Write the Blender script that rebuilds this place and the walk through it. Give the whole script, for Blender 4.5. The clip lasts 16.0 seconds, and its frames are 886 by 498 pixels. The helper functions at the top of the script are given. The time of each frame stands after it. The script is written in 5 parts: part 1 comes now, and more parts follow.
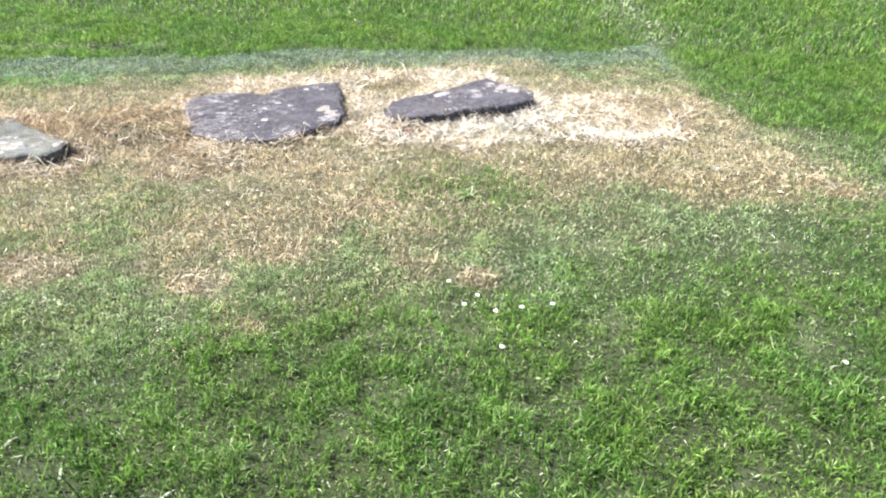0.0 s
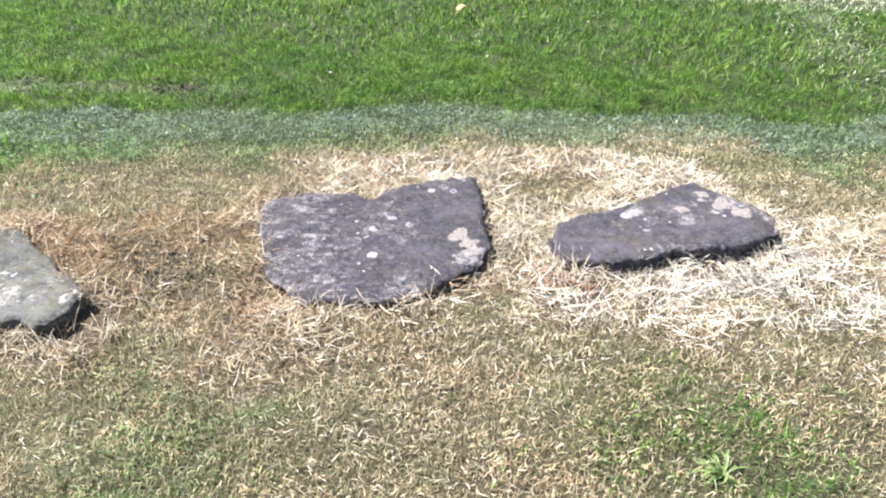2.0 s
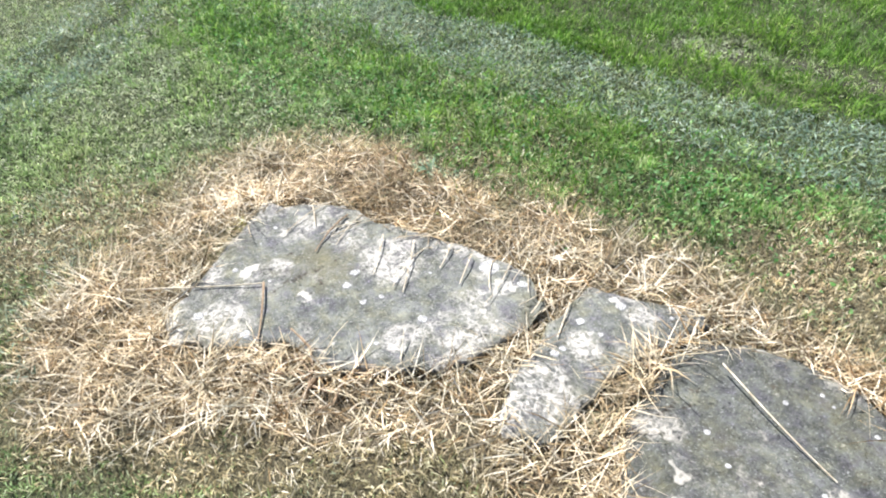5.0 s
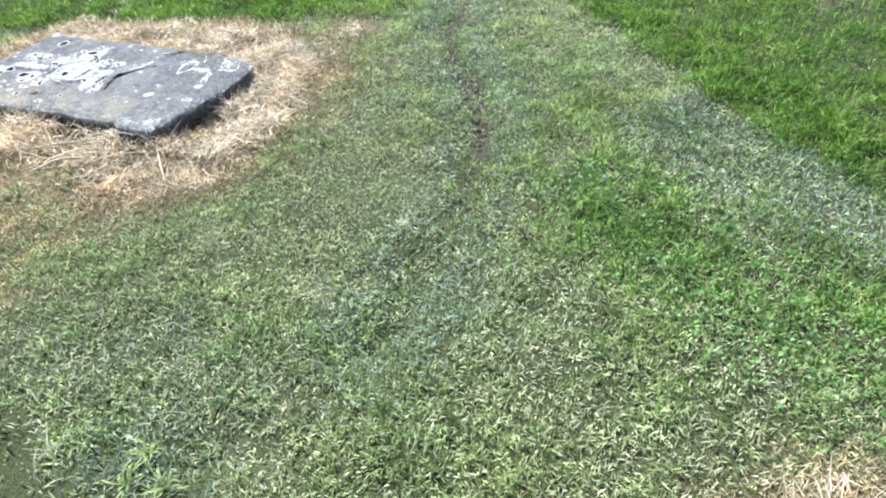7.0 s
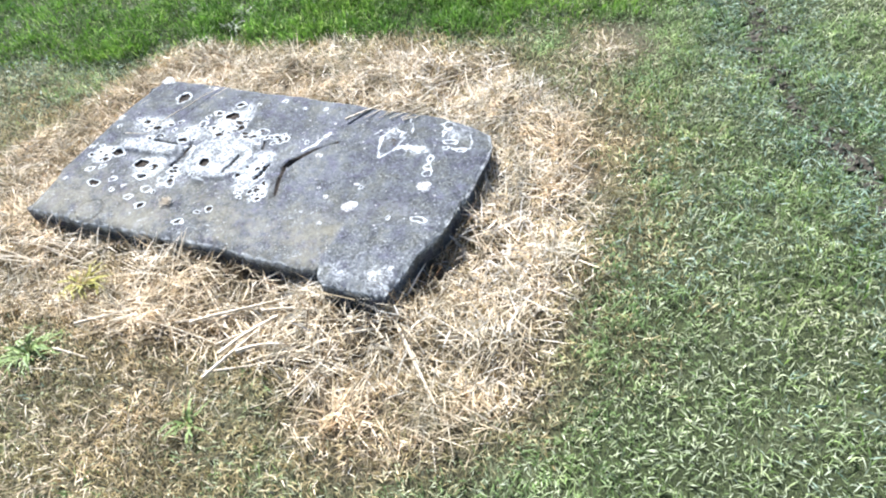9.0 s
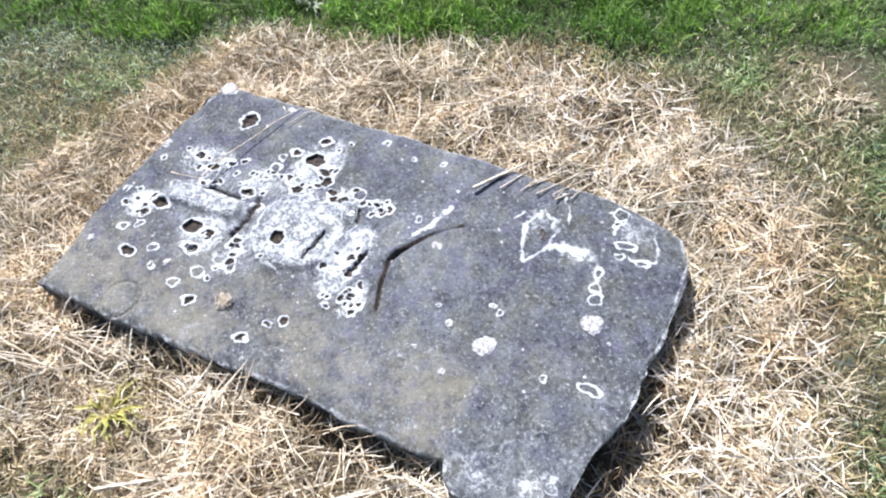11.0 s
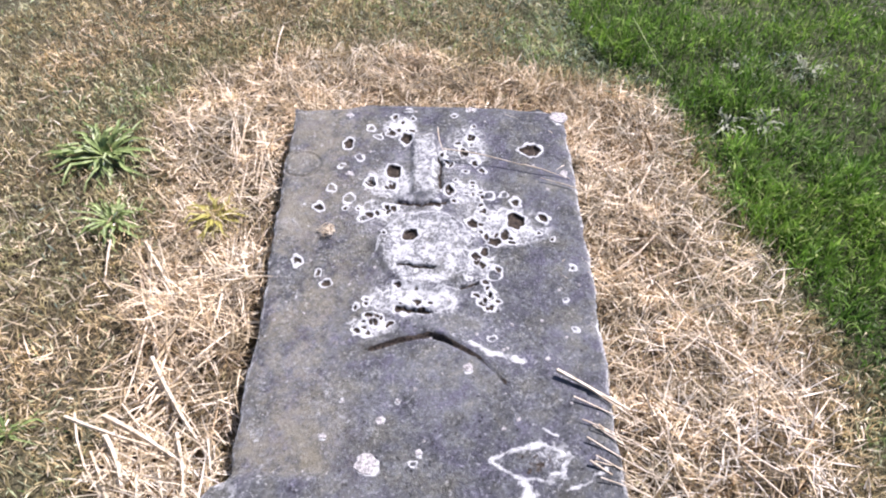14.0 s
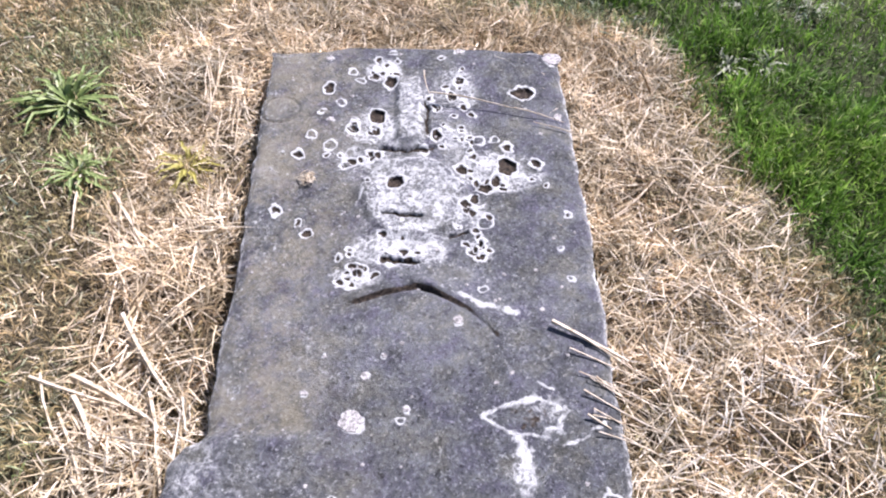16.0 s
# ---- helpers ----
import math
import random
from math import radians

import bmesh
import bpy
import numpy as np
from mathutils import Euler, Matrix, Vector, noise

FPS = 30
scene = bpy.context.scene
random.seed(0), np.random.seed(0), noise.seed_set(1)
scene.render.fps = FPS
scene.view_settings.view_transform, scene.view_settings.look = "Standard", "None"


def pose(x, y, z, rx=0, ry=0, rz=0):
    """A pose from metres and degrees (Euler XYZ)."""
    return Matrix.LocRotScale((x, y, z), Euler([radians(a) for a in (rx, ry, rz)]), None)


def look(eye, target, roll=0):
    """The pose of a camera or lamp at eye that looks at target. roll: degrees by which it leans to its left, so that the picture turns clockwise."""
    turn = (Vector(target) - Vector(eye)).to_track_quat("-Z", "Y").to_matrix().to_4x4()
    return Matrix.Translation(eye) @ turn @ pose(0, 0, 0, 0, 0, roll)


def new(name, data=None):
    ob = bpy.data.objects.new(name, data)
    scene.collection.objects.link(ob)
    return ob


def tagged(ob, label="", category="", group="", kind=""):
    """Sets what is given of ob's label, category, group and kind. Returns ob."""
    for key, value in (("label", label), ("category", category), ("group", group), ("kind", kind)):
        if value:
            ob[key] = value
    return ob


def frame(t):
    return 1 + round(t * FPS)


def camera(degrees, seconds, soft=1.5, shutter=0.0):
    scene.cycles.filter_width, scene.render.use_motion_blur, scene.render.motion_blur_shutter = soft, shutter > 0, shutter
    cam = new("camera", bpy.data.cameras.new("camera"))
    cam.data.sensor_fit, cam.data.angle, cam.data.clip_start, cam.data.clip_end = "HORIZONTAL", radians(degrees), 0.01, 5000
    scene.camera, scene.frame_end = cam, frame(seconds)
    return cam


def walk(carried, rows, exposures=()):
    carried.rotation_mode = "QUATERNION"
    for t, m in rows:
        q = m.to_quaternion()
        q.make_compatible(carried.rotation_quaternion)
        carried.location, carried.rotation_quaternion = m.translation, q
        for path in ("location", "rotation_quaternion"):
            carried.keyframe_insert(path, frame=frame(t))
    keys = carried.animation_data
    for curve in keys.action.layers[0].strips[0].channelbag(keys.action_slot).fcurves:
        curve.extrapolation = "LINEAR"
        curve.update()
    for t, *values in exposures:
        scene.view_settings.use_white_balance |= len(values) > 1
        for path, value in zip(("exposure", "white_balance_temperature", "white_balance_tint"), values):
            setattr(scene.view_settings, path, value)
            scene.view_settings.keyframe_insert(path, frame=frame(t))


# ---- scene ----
cam = camera(63.7, 16.0, soft=2.05)
PATH = [
    (0, (0.133, 2.592, 1.45), (-0.311, 4.256, 0.433), 1.3),
    (0.5, (-0.023, 3.045, 1.488), (-0.454, 4.709, 0.467), 2.1),
    (1, (-0.26, 3.41, 1.493), (-0.638, 5.092, 0.48), 4.2),
    (1.5, (-0.495, 3.728, 1.484), (-0.882, 5.403, 0.462), 5.2),
    (2, (-0.721, 4.006, 1.494), (-1.357, 5.561, 0.407), 1.3),
    (2.5, (-0.994, 4.186, 1.498), (-1.899, 5.549, 0.348), -3.0),
    (3, (-1.34, 4.235, 1.48), (-2.399, 5.397, 0.243), -5.4),
    (3.2, (-1.497, 4.239, 1.496), (-2.574, 5.327, 0.209), -5.9),
    (5.3, (-3.065, 4.189, 1.358), (-4.332, 4.983, 0.029), 0.3),
    (5.5, (-3.212, 4.163, 1.356), (-4.505, 4.946, 0.047), 0.8),
    (6, (-3.603, 4.128, 1.389), (-4.964, 4.824, 0.1), -0.1),
    (6.5, (-4.007, 3.983, 1.37), (-5.444, 4.644, 0.146), -2.3),
    (7, (-4.413, 3.808, 1.427), (-5.833, 4.439, 0.169), -4.1),
    (7.5, (-4.855, 3.813, 1.363), (-6.323, 4.338, 0.11), -6.5),
    (8, (-5.248, 3.764, 1.38), (-6.712, 4.254, 0.109), -6.6),
    (8.5, (-5.663, 3.654, 1.38), (-7.072, 4.154, 0.052), -6.5),
    (9, (-6.05, 3.594, 1.347), (-7.377, 4.054, -0.077), -9.8),
    (9.5, (-6.396, 3.564, 1.312), (-7.641, 3.995, -0.193), -13.0),
    (10, (-6.656, 3.524, 1.288), (-7.835, 3.963, -0.267), -15.6),
    (10.2, (-6.728, 3.513, 1.269), (-7.889, 3.956, -0.298), -16.2),
    (12.3, (-7.025, 4.004, 1.274), (-8.116, 3.767, -0.386), 9.6),
    (12.5, (-7.082, 4.03, 1.28), (-8.132, 3.718, -0.393), 10.0),
    (13, (-7.161, 4.172, 1.266), (-8.205, 3.559, -0.326), 6.4),
    (13.5, (-7.195, 4.251, 1.256), (-8.213, 3.452, -0.268), 4.1),
    (14, (-7.191, 4.266, 1.257), (-8.189, 3.434, -0.264), 2.9),
    (14.5, (-7.188, 4.282, 1.257), (-8.185, 3.444, -0.261), 2.4),
    (15, (-7.184, 4.297, 1.256), (-8.178, 3.461, -0.264), 2.1),
    (15.5, (-7.179, 4.298, 1.236), (-8.17, 3.503, -0.308), 3.1),
    (16, (-7.218, 4.256, 1.171), (-8.176, 3.493, -0.411), 3.2),
]
walk(cam, [(t, look(e, g, r)) for t, e, g, r in PATH],
     [(0, 1.56, 6080, 14), (1.5, 1.42, 6080, 17), (3.2, 1.32, 6150, 14), (5.5, 1.3, 6080, 12), (7, 1.42, 5950, 13), (8, 1.42, 5880, 13), (10.2, 1.27, 5770, 16), (12.3, 0.93, 6050, 23), (13.2, 0.92, 6100, 26), (14, 0.93, 6150, 29), (16, 0.89, 6100, 29)])

# ---- light: high summer sun, clear sky ----
SUN_WAY = Vector((-0.98, -0.02, 1.15)).normalized()
world = bpy.data.worlds.new("sky_world")
scene.world = world
world.use_nodes = True
wn = world.node_tree.nodes
sky = wn.new("ShaderNodeTexSky")
sky.sky_type = "NISHITA"
sky.sun_disc = False
sky.sun_elevation = math.asin(SUN_WAY.z)
sky.sun_rotation = math.atan2(SUN_WAY.x, SUN_WAY.y)
world.node_tree.links.new(sky.outputs[0], wn["Background"].inputs[0])
wn["Background"].inputs[1].default_value = 0.052
sun = new("sun", bpy.data.lights.new("sun", "SUN"))
sun.data.energy, sun.data.angle, sun.data.color = 5.0, radians(0.5), (1.0, 0.95, 0.87)
sun.matrix_world = look(SUN_WAY * 40, (0, 0, 0))

# ---- numbers used all over ----
RNG = np.random.default_rng(7)


def lattice(x, y, size, seed=0):
    """Smooth value noise from 0 to 1, with cells of that many metres."""
    u, v = np.asarray(x) / size + 91.7 * seed, np.asarray(y) / size - 37.3 * seed
    i, j = np.floor(u), np.floor(v)
    f, g = u - i, v - j
    f, g = f * f * (3 - 2 * f), g * g * (3 - 2 * g)

    def rnd(a, b):
        h = np.sin(a * 127.1 + b * 311.7 + seed * 17.3) * 43758.5453
        return h - np.floor(h)
    return (rnd(i, j) * (1 - f) + rnd(i + 1, j) * f) * (1 - g) + (rnd(i, j + 1) * (1 - f) + rnd(i + 1, j + 1) * f) * g


def cloud(x, y, size, seed=0):
    return 0.55 * lattice(x, y, size, seed) + 0.3 * lattice(x, y, size * 0.45, seed + 3) + 0.15 * lattice(x, y, size * 0.2, seed + 5)


def step(a, b, x):
    t = np.clip((x - a) / (b - a), 0, 1)
    return t * t * (3 - 2 * t)


def to_line(x, y, pts, closed=False):
    """Distance in plan to a line through pts."""
    best = np.full(np.shape(x), 1e9)
    for a, b in zip(pts, pts[1:] + (pts[:1] if closed else [])):
        dx, dy = b[0] - a[0], b[1] - a[1]
        t = np.clip(((x - a[0]) * dx + (y - a[1]) * dy) / (dx * dx + dy * dy), 0, 1)
        best = np.minimum(best, np.hypot(x - a[0] - t * dx, y - a[1] - t * dy))
    return best


def inside(x, y, pts):
    odd = np.zeros(np.shape(x), bool)
    for a, b in zip(pts, pts[1:] + pts[:1]):
        cross = ((a[1] > y) != (b[1] > y)) & (x < (b[0] - a[0]) * (y - a[1]) / (b[1] - a[1] + 1e-12) + a[0])
        odd ^= cross
    return odd


# ---- plan ----
# the carved gravestone lies in its own axes: u along it, v across it
ORIGIN, ALONG, ACROSS = (-8.05, 3.04), (0.731, 0.682), (-0.682, 0.731)


def carved(u, v):
    return (ORIGIN[0] + u * ALONG[0] + v * ACROSS[0], ORIGIN[1] + u * ALONG[1] + v * ACROSS[1])


def carved_uv(x, y):
    a, b = x - ORIGIN[0], y - ORIGIN[1]
    return a * ALONG[0] + b * ALONG[1], a * ACROSS[0] + b * ACROSS[1]


CARVED = [carved(*p) for p in ((-0.008, -0.004), (-0.016, 0.11), (-0.034, 0.18), (-0.034, 0.29), (-0.02, 0.4), (-0.03, 0.55), (-0.01, 0.688), (0.22, 0.69), (0.63, 0.684),
                               (0.82, 0.674), (1.06, 0.67), (1.15, 0.645), (1.225, 0.615), (1.258, 0.54), (1.242, 0.47), (1.256, 0.40), (1.243, 0.34), (1.25, 0.25),
                               (1.238, 0.19), (1.206, 0.10), (1.198, 0.037), (1.184, -0.045), (1.07, -0.056), (1.02, -0.05), (0.992, -0.034), (0.978, -0.006), (0.64, -0.001), (0.35, -0.004))]
DARK = [(-2.36, 6.05), (-2.35, 6.15), (-2.18, 6.26), (-2.09, 6.30), (-2.02, 6.21), (-1.98, 6.28), (-1.96, 6.38), (-1.91, 6.45), (-1.77, 6.57), (-1.67, 6.65),
        (-1.61, 6.57), (-1.52, 6.39), (-1.42, 6.17), (-1.40, 6.04), (-1.48, 5.87), (-1.54, 5.77), (-1.65, 5.69), (-1.88, 5.56), (-1.97, 5.59), (-2.1, 5.69), (-2.23, 5.85)]
SMALL = [(-1.21, 6.29), (-1.23, 6.42), (-1.11, 6.56), (-0.97, 6.69), (-0.92, 6.79), (-0.86, 6.87), (-0.77, 6.96), (-0.64, 6.90), (-0.52, 6.86), (-0.44, 6.76),
         (-0.41, 6.64), (-0.52, 6.54), (-0.66, 6.46), (-0.77, 6.40), (-0.85, 6.31), (-0.97, 6.24), (-1.11, 6.19), (-1.18, 6.22)]
POINTED = [(-3.44, 5.37), (-3.38, 5.46), (-3.25, 5.53), (-3.11, 5.54), (-2.87, 5.45), (-2.69, 5.36), (-2.52, 5.31), (-2.50, 5.22), (-2.52, 5.14), (-2.65, 5.11),
           (-2.80, 5.02), (-2.96, 4.93), (-3.19, 4.82), (-3.28, 4.93), (-3.39, 5.07), (-3.44, 5.20)]
PALE = [(-4.56, 4.70), (-4.50, 4.80), (-4.43, 4.90), (-4.30, 4.95), (-4.15, 5.04), (-3.98, 5.14), (-3.84, 5.18), (-3.76, 5.12), (-3.72, 5.02), (-3.74, 4.80),
        (-3.86, 4.61), (-4.03, 4.53), (-4.10, 4.36), (-4.18, 4.29), (-4.31, 4.33), (-4.36, 4.43), (-4.45, 4.54)]
SHARD = [(-3.74, 5.27), (-3.57, 5.41), (-3.475, 5.42), (-3.485, 5.30), (-3.49, 5.15), (-3.47, 5.0), (-3.43, 4.88), (-3.52, 4.80), (-3.63, 4.93), (-3.69, 5.10)]
STONES = [CARVED, DARK, SMALL, POINTED, PALE, SHARD]
# edge of the longer grass behind the row of stones
EDGE_X = (-14, -7.1, -6.3, -5.45, -4.83, -4.1, -3.06, -2.03, -0.8, -0.1, 0.25, 0.55, 0.9, 1.5, 4)
EDGE_Y = (6.6, 5.98, 5.86, 5.85, 6.10, 6.40, 6.94, 7.54, 7.92, 8.2, 8.6, 7.3, 6.78, 6.82, 7.2)
TRACK = [(-8.6, 6.0), (-7.76, 5.51), (-7.54, 5.31), (-7.23, 5.18), (-6.9, 5.13), (-6.58, 4.98), (-6.17, 4.66), (-5.74, 4.18)]
PATCHES = ((-0.33, 4.80, 0.12), (-1.29, 4.46, 0.15), (-0.98, 4.27, 0.10), (-1.95, 4.35, 0.2), (1.1, 6.05, 0.2), (1.5, 6.0, 0.2))
WORN = [(-4.6, 6.62), (-3.9, 6.95), (-3.3, 7.2)]
ROW = [(-4.25, 4.6), (-3.2, 5.2), (-1.85, 6.05), (-0.75, 6.7), (0.1, 6.75)]
BLEACHED = (([(-2.3, 6.45), (-1.7, 6.85), (-0.9, 7.15), (-0.3, 6.95)], 0.2), ([(-1.95, 5.42), (-1.2, 5.85), (-0.5, 6.15), (0.35, 6.45)], 0.26))
THIN = [(-3.7, 5.9), (-2.6, 6.5), (-1.84, 7.25), (-0.5, 7.7), (0.55, 7.5), (0.85, 6.6), (1.3, 6.05), (0.65, 5.65), (-0.06, 5.3),
        (-0.2, 4.85), (-0.65, 4.72), (-1.1, 4.47), (-1.62, 4.3), (-2.55, 4.62), (-3.6, 4.3), (-4.3, 3.98), (-4.75, 4.1), (-4.95, 4.8), (-4.4, 5.35)]


def ground_z(x, y):
    return 0.022 * (lattice(x, y, 1.3, 2) - 0.5) + 0.014 * (lattice(x, y, 0.35, 4) - 0.5) + 0.016 * (lattice(x, y, 0.13, 6) - 0.5) - 0.02 * np.exp(-(to_line(x, y, TRACK) / 0.07) ** 2)


def cover(x, y):
    """Shares of straw, long grass and flattened clippings at places of the plan, each 0 to 1."""
    wob = (cloud(x, y, 0.5, 1) - 0.5) * 2
    u, v = carved_uv(x, y)
    # straw round the stones
    du = np.maximum(np.maximum(-u, (u - 1.27) * 0.8), 0)
    dv = np.maximum(np.maximum((-v - 0.03) * 1.25, (v - 0.69) * np.interp(u, (-0.2, 0.4, 1.0, 1.3), (0.8, 0.55, 0.5, 0.65))), 0)
    dc = np.hypot(du, dv)
    big = (cloud(x, y, 1.1, 6) - 0.5) * 2
    straw = 1 - step(0.20, 0.56, dc + 0.26 * wob)
    for stone, lo, hi in ((DARK, 0.10, 0.36), (SMALL, 0.16, 0.50), (POINTED, 0.08, 0.30), (PALE, 0.20, 0.50), (SHARD, 0.15, 0.35)):
        far = np.where(inside(x, y, stone), 0, to_line(x, y, stone, True))
        straw = np.maximum(straw, 0.97 * (1 - step(lo, hi, far + 0.16 * wob)))
    straw = np.maximum(straw, 0.88 * (1 - step(0.30, 0.60, to_line(x, y, ROW) + 0.22 * wob)))
    for bleached, reach in BLEACHED:
        straw = np.maximum(straw, 0.88 * (1 - step(0.1 * reach, 2.0 * reach, to_line(x, y, bleached) + 0.3 * wob)))
    line = to_line(x, y, THIN, True)
    soft = step(-0.28, 0.34, np.where(inside(x, y, THIN), line, -line) + 0.4 * wob + 0.2 * big)
    thin = soft * np.clip(0.62 + 0.45 * wob + 0.2 * big, 0.15, 0.68)
    for px, py, pr in PATCHES:
        thin = np.maximum(thin, 0.78 * (1 - step(0.5, 1.2, np.hypot(x - px, (y - py) * 1.3) / pr + 0.5 * wob)))
    away = np.hypot(x + 7.75, y - 2.8)
    thin = np.maximum(thin, np.clip(0.64 + 0.4 * wob, 0, 0.72) * (1 - step(0.75, 1.6, away + 0.3 * wob)))
    straw = np.clip(np.maximum(straw, thin), 0, 1)
    # long grass
    edge = np.interp(x, EDGE_X, EDGE_Y) + 0.10 * wob
    tall = step(-0.05, 0.12, y - edge) * (1 - step(10.5, 10.9, y + 0.3 * wob - 0.12 * x))
    rim_v = np.interp(u, (-1, -0.55, -0.15, 0.1, 0.55, 0.8, 1.5), (0.62, 0.80, 1.05, 1.05, 1.19, 1.27, 1.4))
    tall = np.maximum(tall, step(-0.02, 0.10, v - rim_v + 0.12 * wob) * (1 - step(0.8, 1.7, u + 0.3 * wob)))
    strip = np.exp(-((x - np.interp(y, (7.0, 7.9, 8.9, 9.7, 11), (0.75, 0.38, 0.2, -0.08, -0.4))) / 0.3 + 0.4 * wob) ** 2) * (y > 6.9)
    tall = tall * (1 - 0.65 * strip)
    tall = tall * (1 - 0.9 * np.exp(-(to_line(x, y, WORN) / 0.11) ** 2))
    lane = np.exp(-((y - edge + 0.70) / 0.34) ** 2) * step(3.4, 3.9, -x) * (1 - step(6.2, 7.0, -x))
    tall = np.maximum(tall, lane * (0.28 + 0.35 * wob) * (1 - straw))
    tall = tall * (1 - 0.6 * step(0.60, 0.74, cloud(x, y, 0.22, 29)) * (x < -7) * (y < 4.6))
    near = step(0.0, 0.9, -(y - 4.08 - 0.75 * (x + 1.6) * (x > -1.6)) + 0.5 * wob + 0.3 * big) * (1 - step(1.5, 3.5, -x)) * 0.8
    near = np.maximum(near, step(0.9, 2.0, x + 0.6 * wob) * 0.7)
    near = near * (1 - 0.85 * soft)
    tall = np.maximum(tall, near)
    tall = np.maximum(tall, np.clip(0.45 + 0.6 * wob, 0, 0.7) * np.exp(-(((x + 0.5) / 0.3) ** 2 + ((y - 5.5) / 0.28) ** 2)))
    matted = np.max([1 - step(0.5, 1.2, np.hypot(x - px, (y - py) * 1.3) / pr + 0.5 * wob) for px, py, pr in PATCHES], 0)
    tall = tall * (1 - 0.9 * matted)
    straw = straw * (1 - tall * 0.93)
    # clippings left along the long grass, and in faint swathes over the lawn
    band = step(-0.5, -0.36, y - edge) * (1 - step(-0.02, 0.07, y - edge)) * (x > -6.4) * (x < 0.35)
    mat = band * (0.75 + 0.5 * wob)
    mat = np.maximum(mat, np.exp(-((to_line(x, y, TRACK) - 0.12) / 0.09) ** 2) * 0.7)
    mat = np.maximum(mat, step(0.50, 0.75, cloud(x, y, 0.8, 9)) * np.where(x > -6.2, 0.6, 0.2) * (x < -4.2))
    mat = np.clip(mat * (1 - straw) * (1 - 0.9 * tall), 0, 1)
    return straw, tall, mat


# ---- materials ----
def material(name, rough=0.8):
    m = bpy.data.materials.new(name)
    m.use_nodes = True
    n, l = m.node_tree.nodes, m.node_tree.links
    b = n["Principled BSDF"]
    b.inputs["Roughness"].default_value = rough
    return m, n, l, b


def ramp(n, l, fac, stops):
    r = n.new("ShaderNodeValToRGB")
    e = r.color_ramp.elements
    while len(e) < len(stops):
        e.new(0.5)
    for k, (at, c) in zip(e, stops):
        k.position, k.color = at, (*c, 1)
    l.new(fac, r.inputs[0])
    return r.outputs[0]


def grain(n, l, scale, detail=4, rough=0.6, kind="ShaderNodeTexNoise"):
    t = n.new(kind)
    t.inputs["Scale"].default_value = scale
    if kind == "ShaderNodeTexNoise":
        t.inputs["Detail"].default_value, t.inputs["Roughness"].default_value = detail, rough
    g = n.new("ShaderNodeTexCoord")
    l.new(g.outputs["Object"], t.inputs["Vector"])
    return t.outputs[0]


def mix(n, l, fac, a, b, kind="MIX"):
    m = n.new("ShaderNodeMix")
    m.data_type, m.blend_type = "RGBA", kind
    for sock, val in ((m.inputs[0], fac), (m.inputs[6], a), (m.inputs[7], b)):
        if isinstance(val, (int, float)):
            sock.default_value = val
        elif isinstance(val, tuple):
            sock.default_value = (*val, 1)
        else:
            l.new(val, sock)
    return m.outputs[2]


def calc(n, l, op, a, b=0.0, c=0.0):
    m = n.new("ShaderNodeMath")
    m.operation = op
    for sock, val in zip(m.inputs, (a, b, c)):
        if isinstance(val, (int, float)):
            sock.default_value = val
        else:
            l.new(val, sock)
    return m.outputs[0]


def over(n, l, val, lo, hi):
    m = n.new("ShaderNodeMapRange")
    m.interpolation_type = "SMOOTHSTEP"
    l.new(val, m.inputs[0])
    m.inputs[1].default_value, m.inputs[2].default_value = lo, hi
    return m.outputs[0]


def relief(n, l, b, height, strength, distance):
    k = n.new("ShaderNodeBump")
    k.inputs["Strength"].default_value, k.inputs["Distance"].default_value = strength, distance
    l.new(height, k.inputs["Height"])
    l.new(k.outputs[0], b.inputs["Normal"])


def field(n, name):
    a = n.new("ShaderNodeAttribute")
    a.attribute_name = name
    return a.outputs["Fac"]


def blade_material(name, stops, cool, warm, rough=0.5, let=0.4, scale=2.2):
    """Leaves or stalks: each its own tint, drifting between two casts in broad patches; some light comes through."""
    m, n, l, b = material(name, rough)
    g = n.new("ShaderNodeNewGeometry")
    col = ramp(n, l, g.outputs["Random Per Island"], stops)
    col = mix(n, l, 1.0, col, ramp(n, l, grain(n, l, scale, 4, 0.65), [(0.34, cool), (0.66, warm)]), "MULTIPLY")
    col = mix(n, l, 1.0, col, ramp(n, l, grain(n, l, 22, 2), [(0.3, (0.6, 0.62, 0.6)), (0.7, (1.3, 1.28, 1.25))]), "MULTIPLY")
    col = mix(n, l, 1.0, col, ramp(n, l, grain(n, l, 7, 3), [(0.32, (0.72, 0.74, 0.72)), (0.68, (1.22, 1.2, 1.18))]), "MULTIPLY")
    l.new(col, b.inputs["Base Color"])
    b.inputs["Specular IOR Level"].default_value = 0.3
    tr = n.new("ShaderNodeBsdfTranslucent")
    l.new(col, tr.inputs[0])
    ms = n.new("ShaderNodeMixShader")
    ms.inputs[0].default_value = let
    l.new(b.outputs[0], ms.inputs[1])
    l.new(tr.outputs[0], ms.inputs[2])
    l.new(ms.outputs[0], n["Material Output"].inputs[0])
    return m


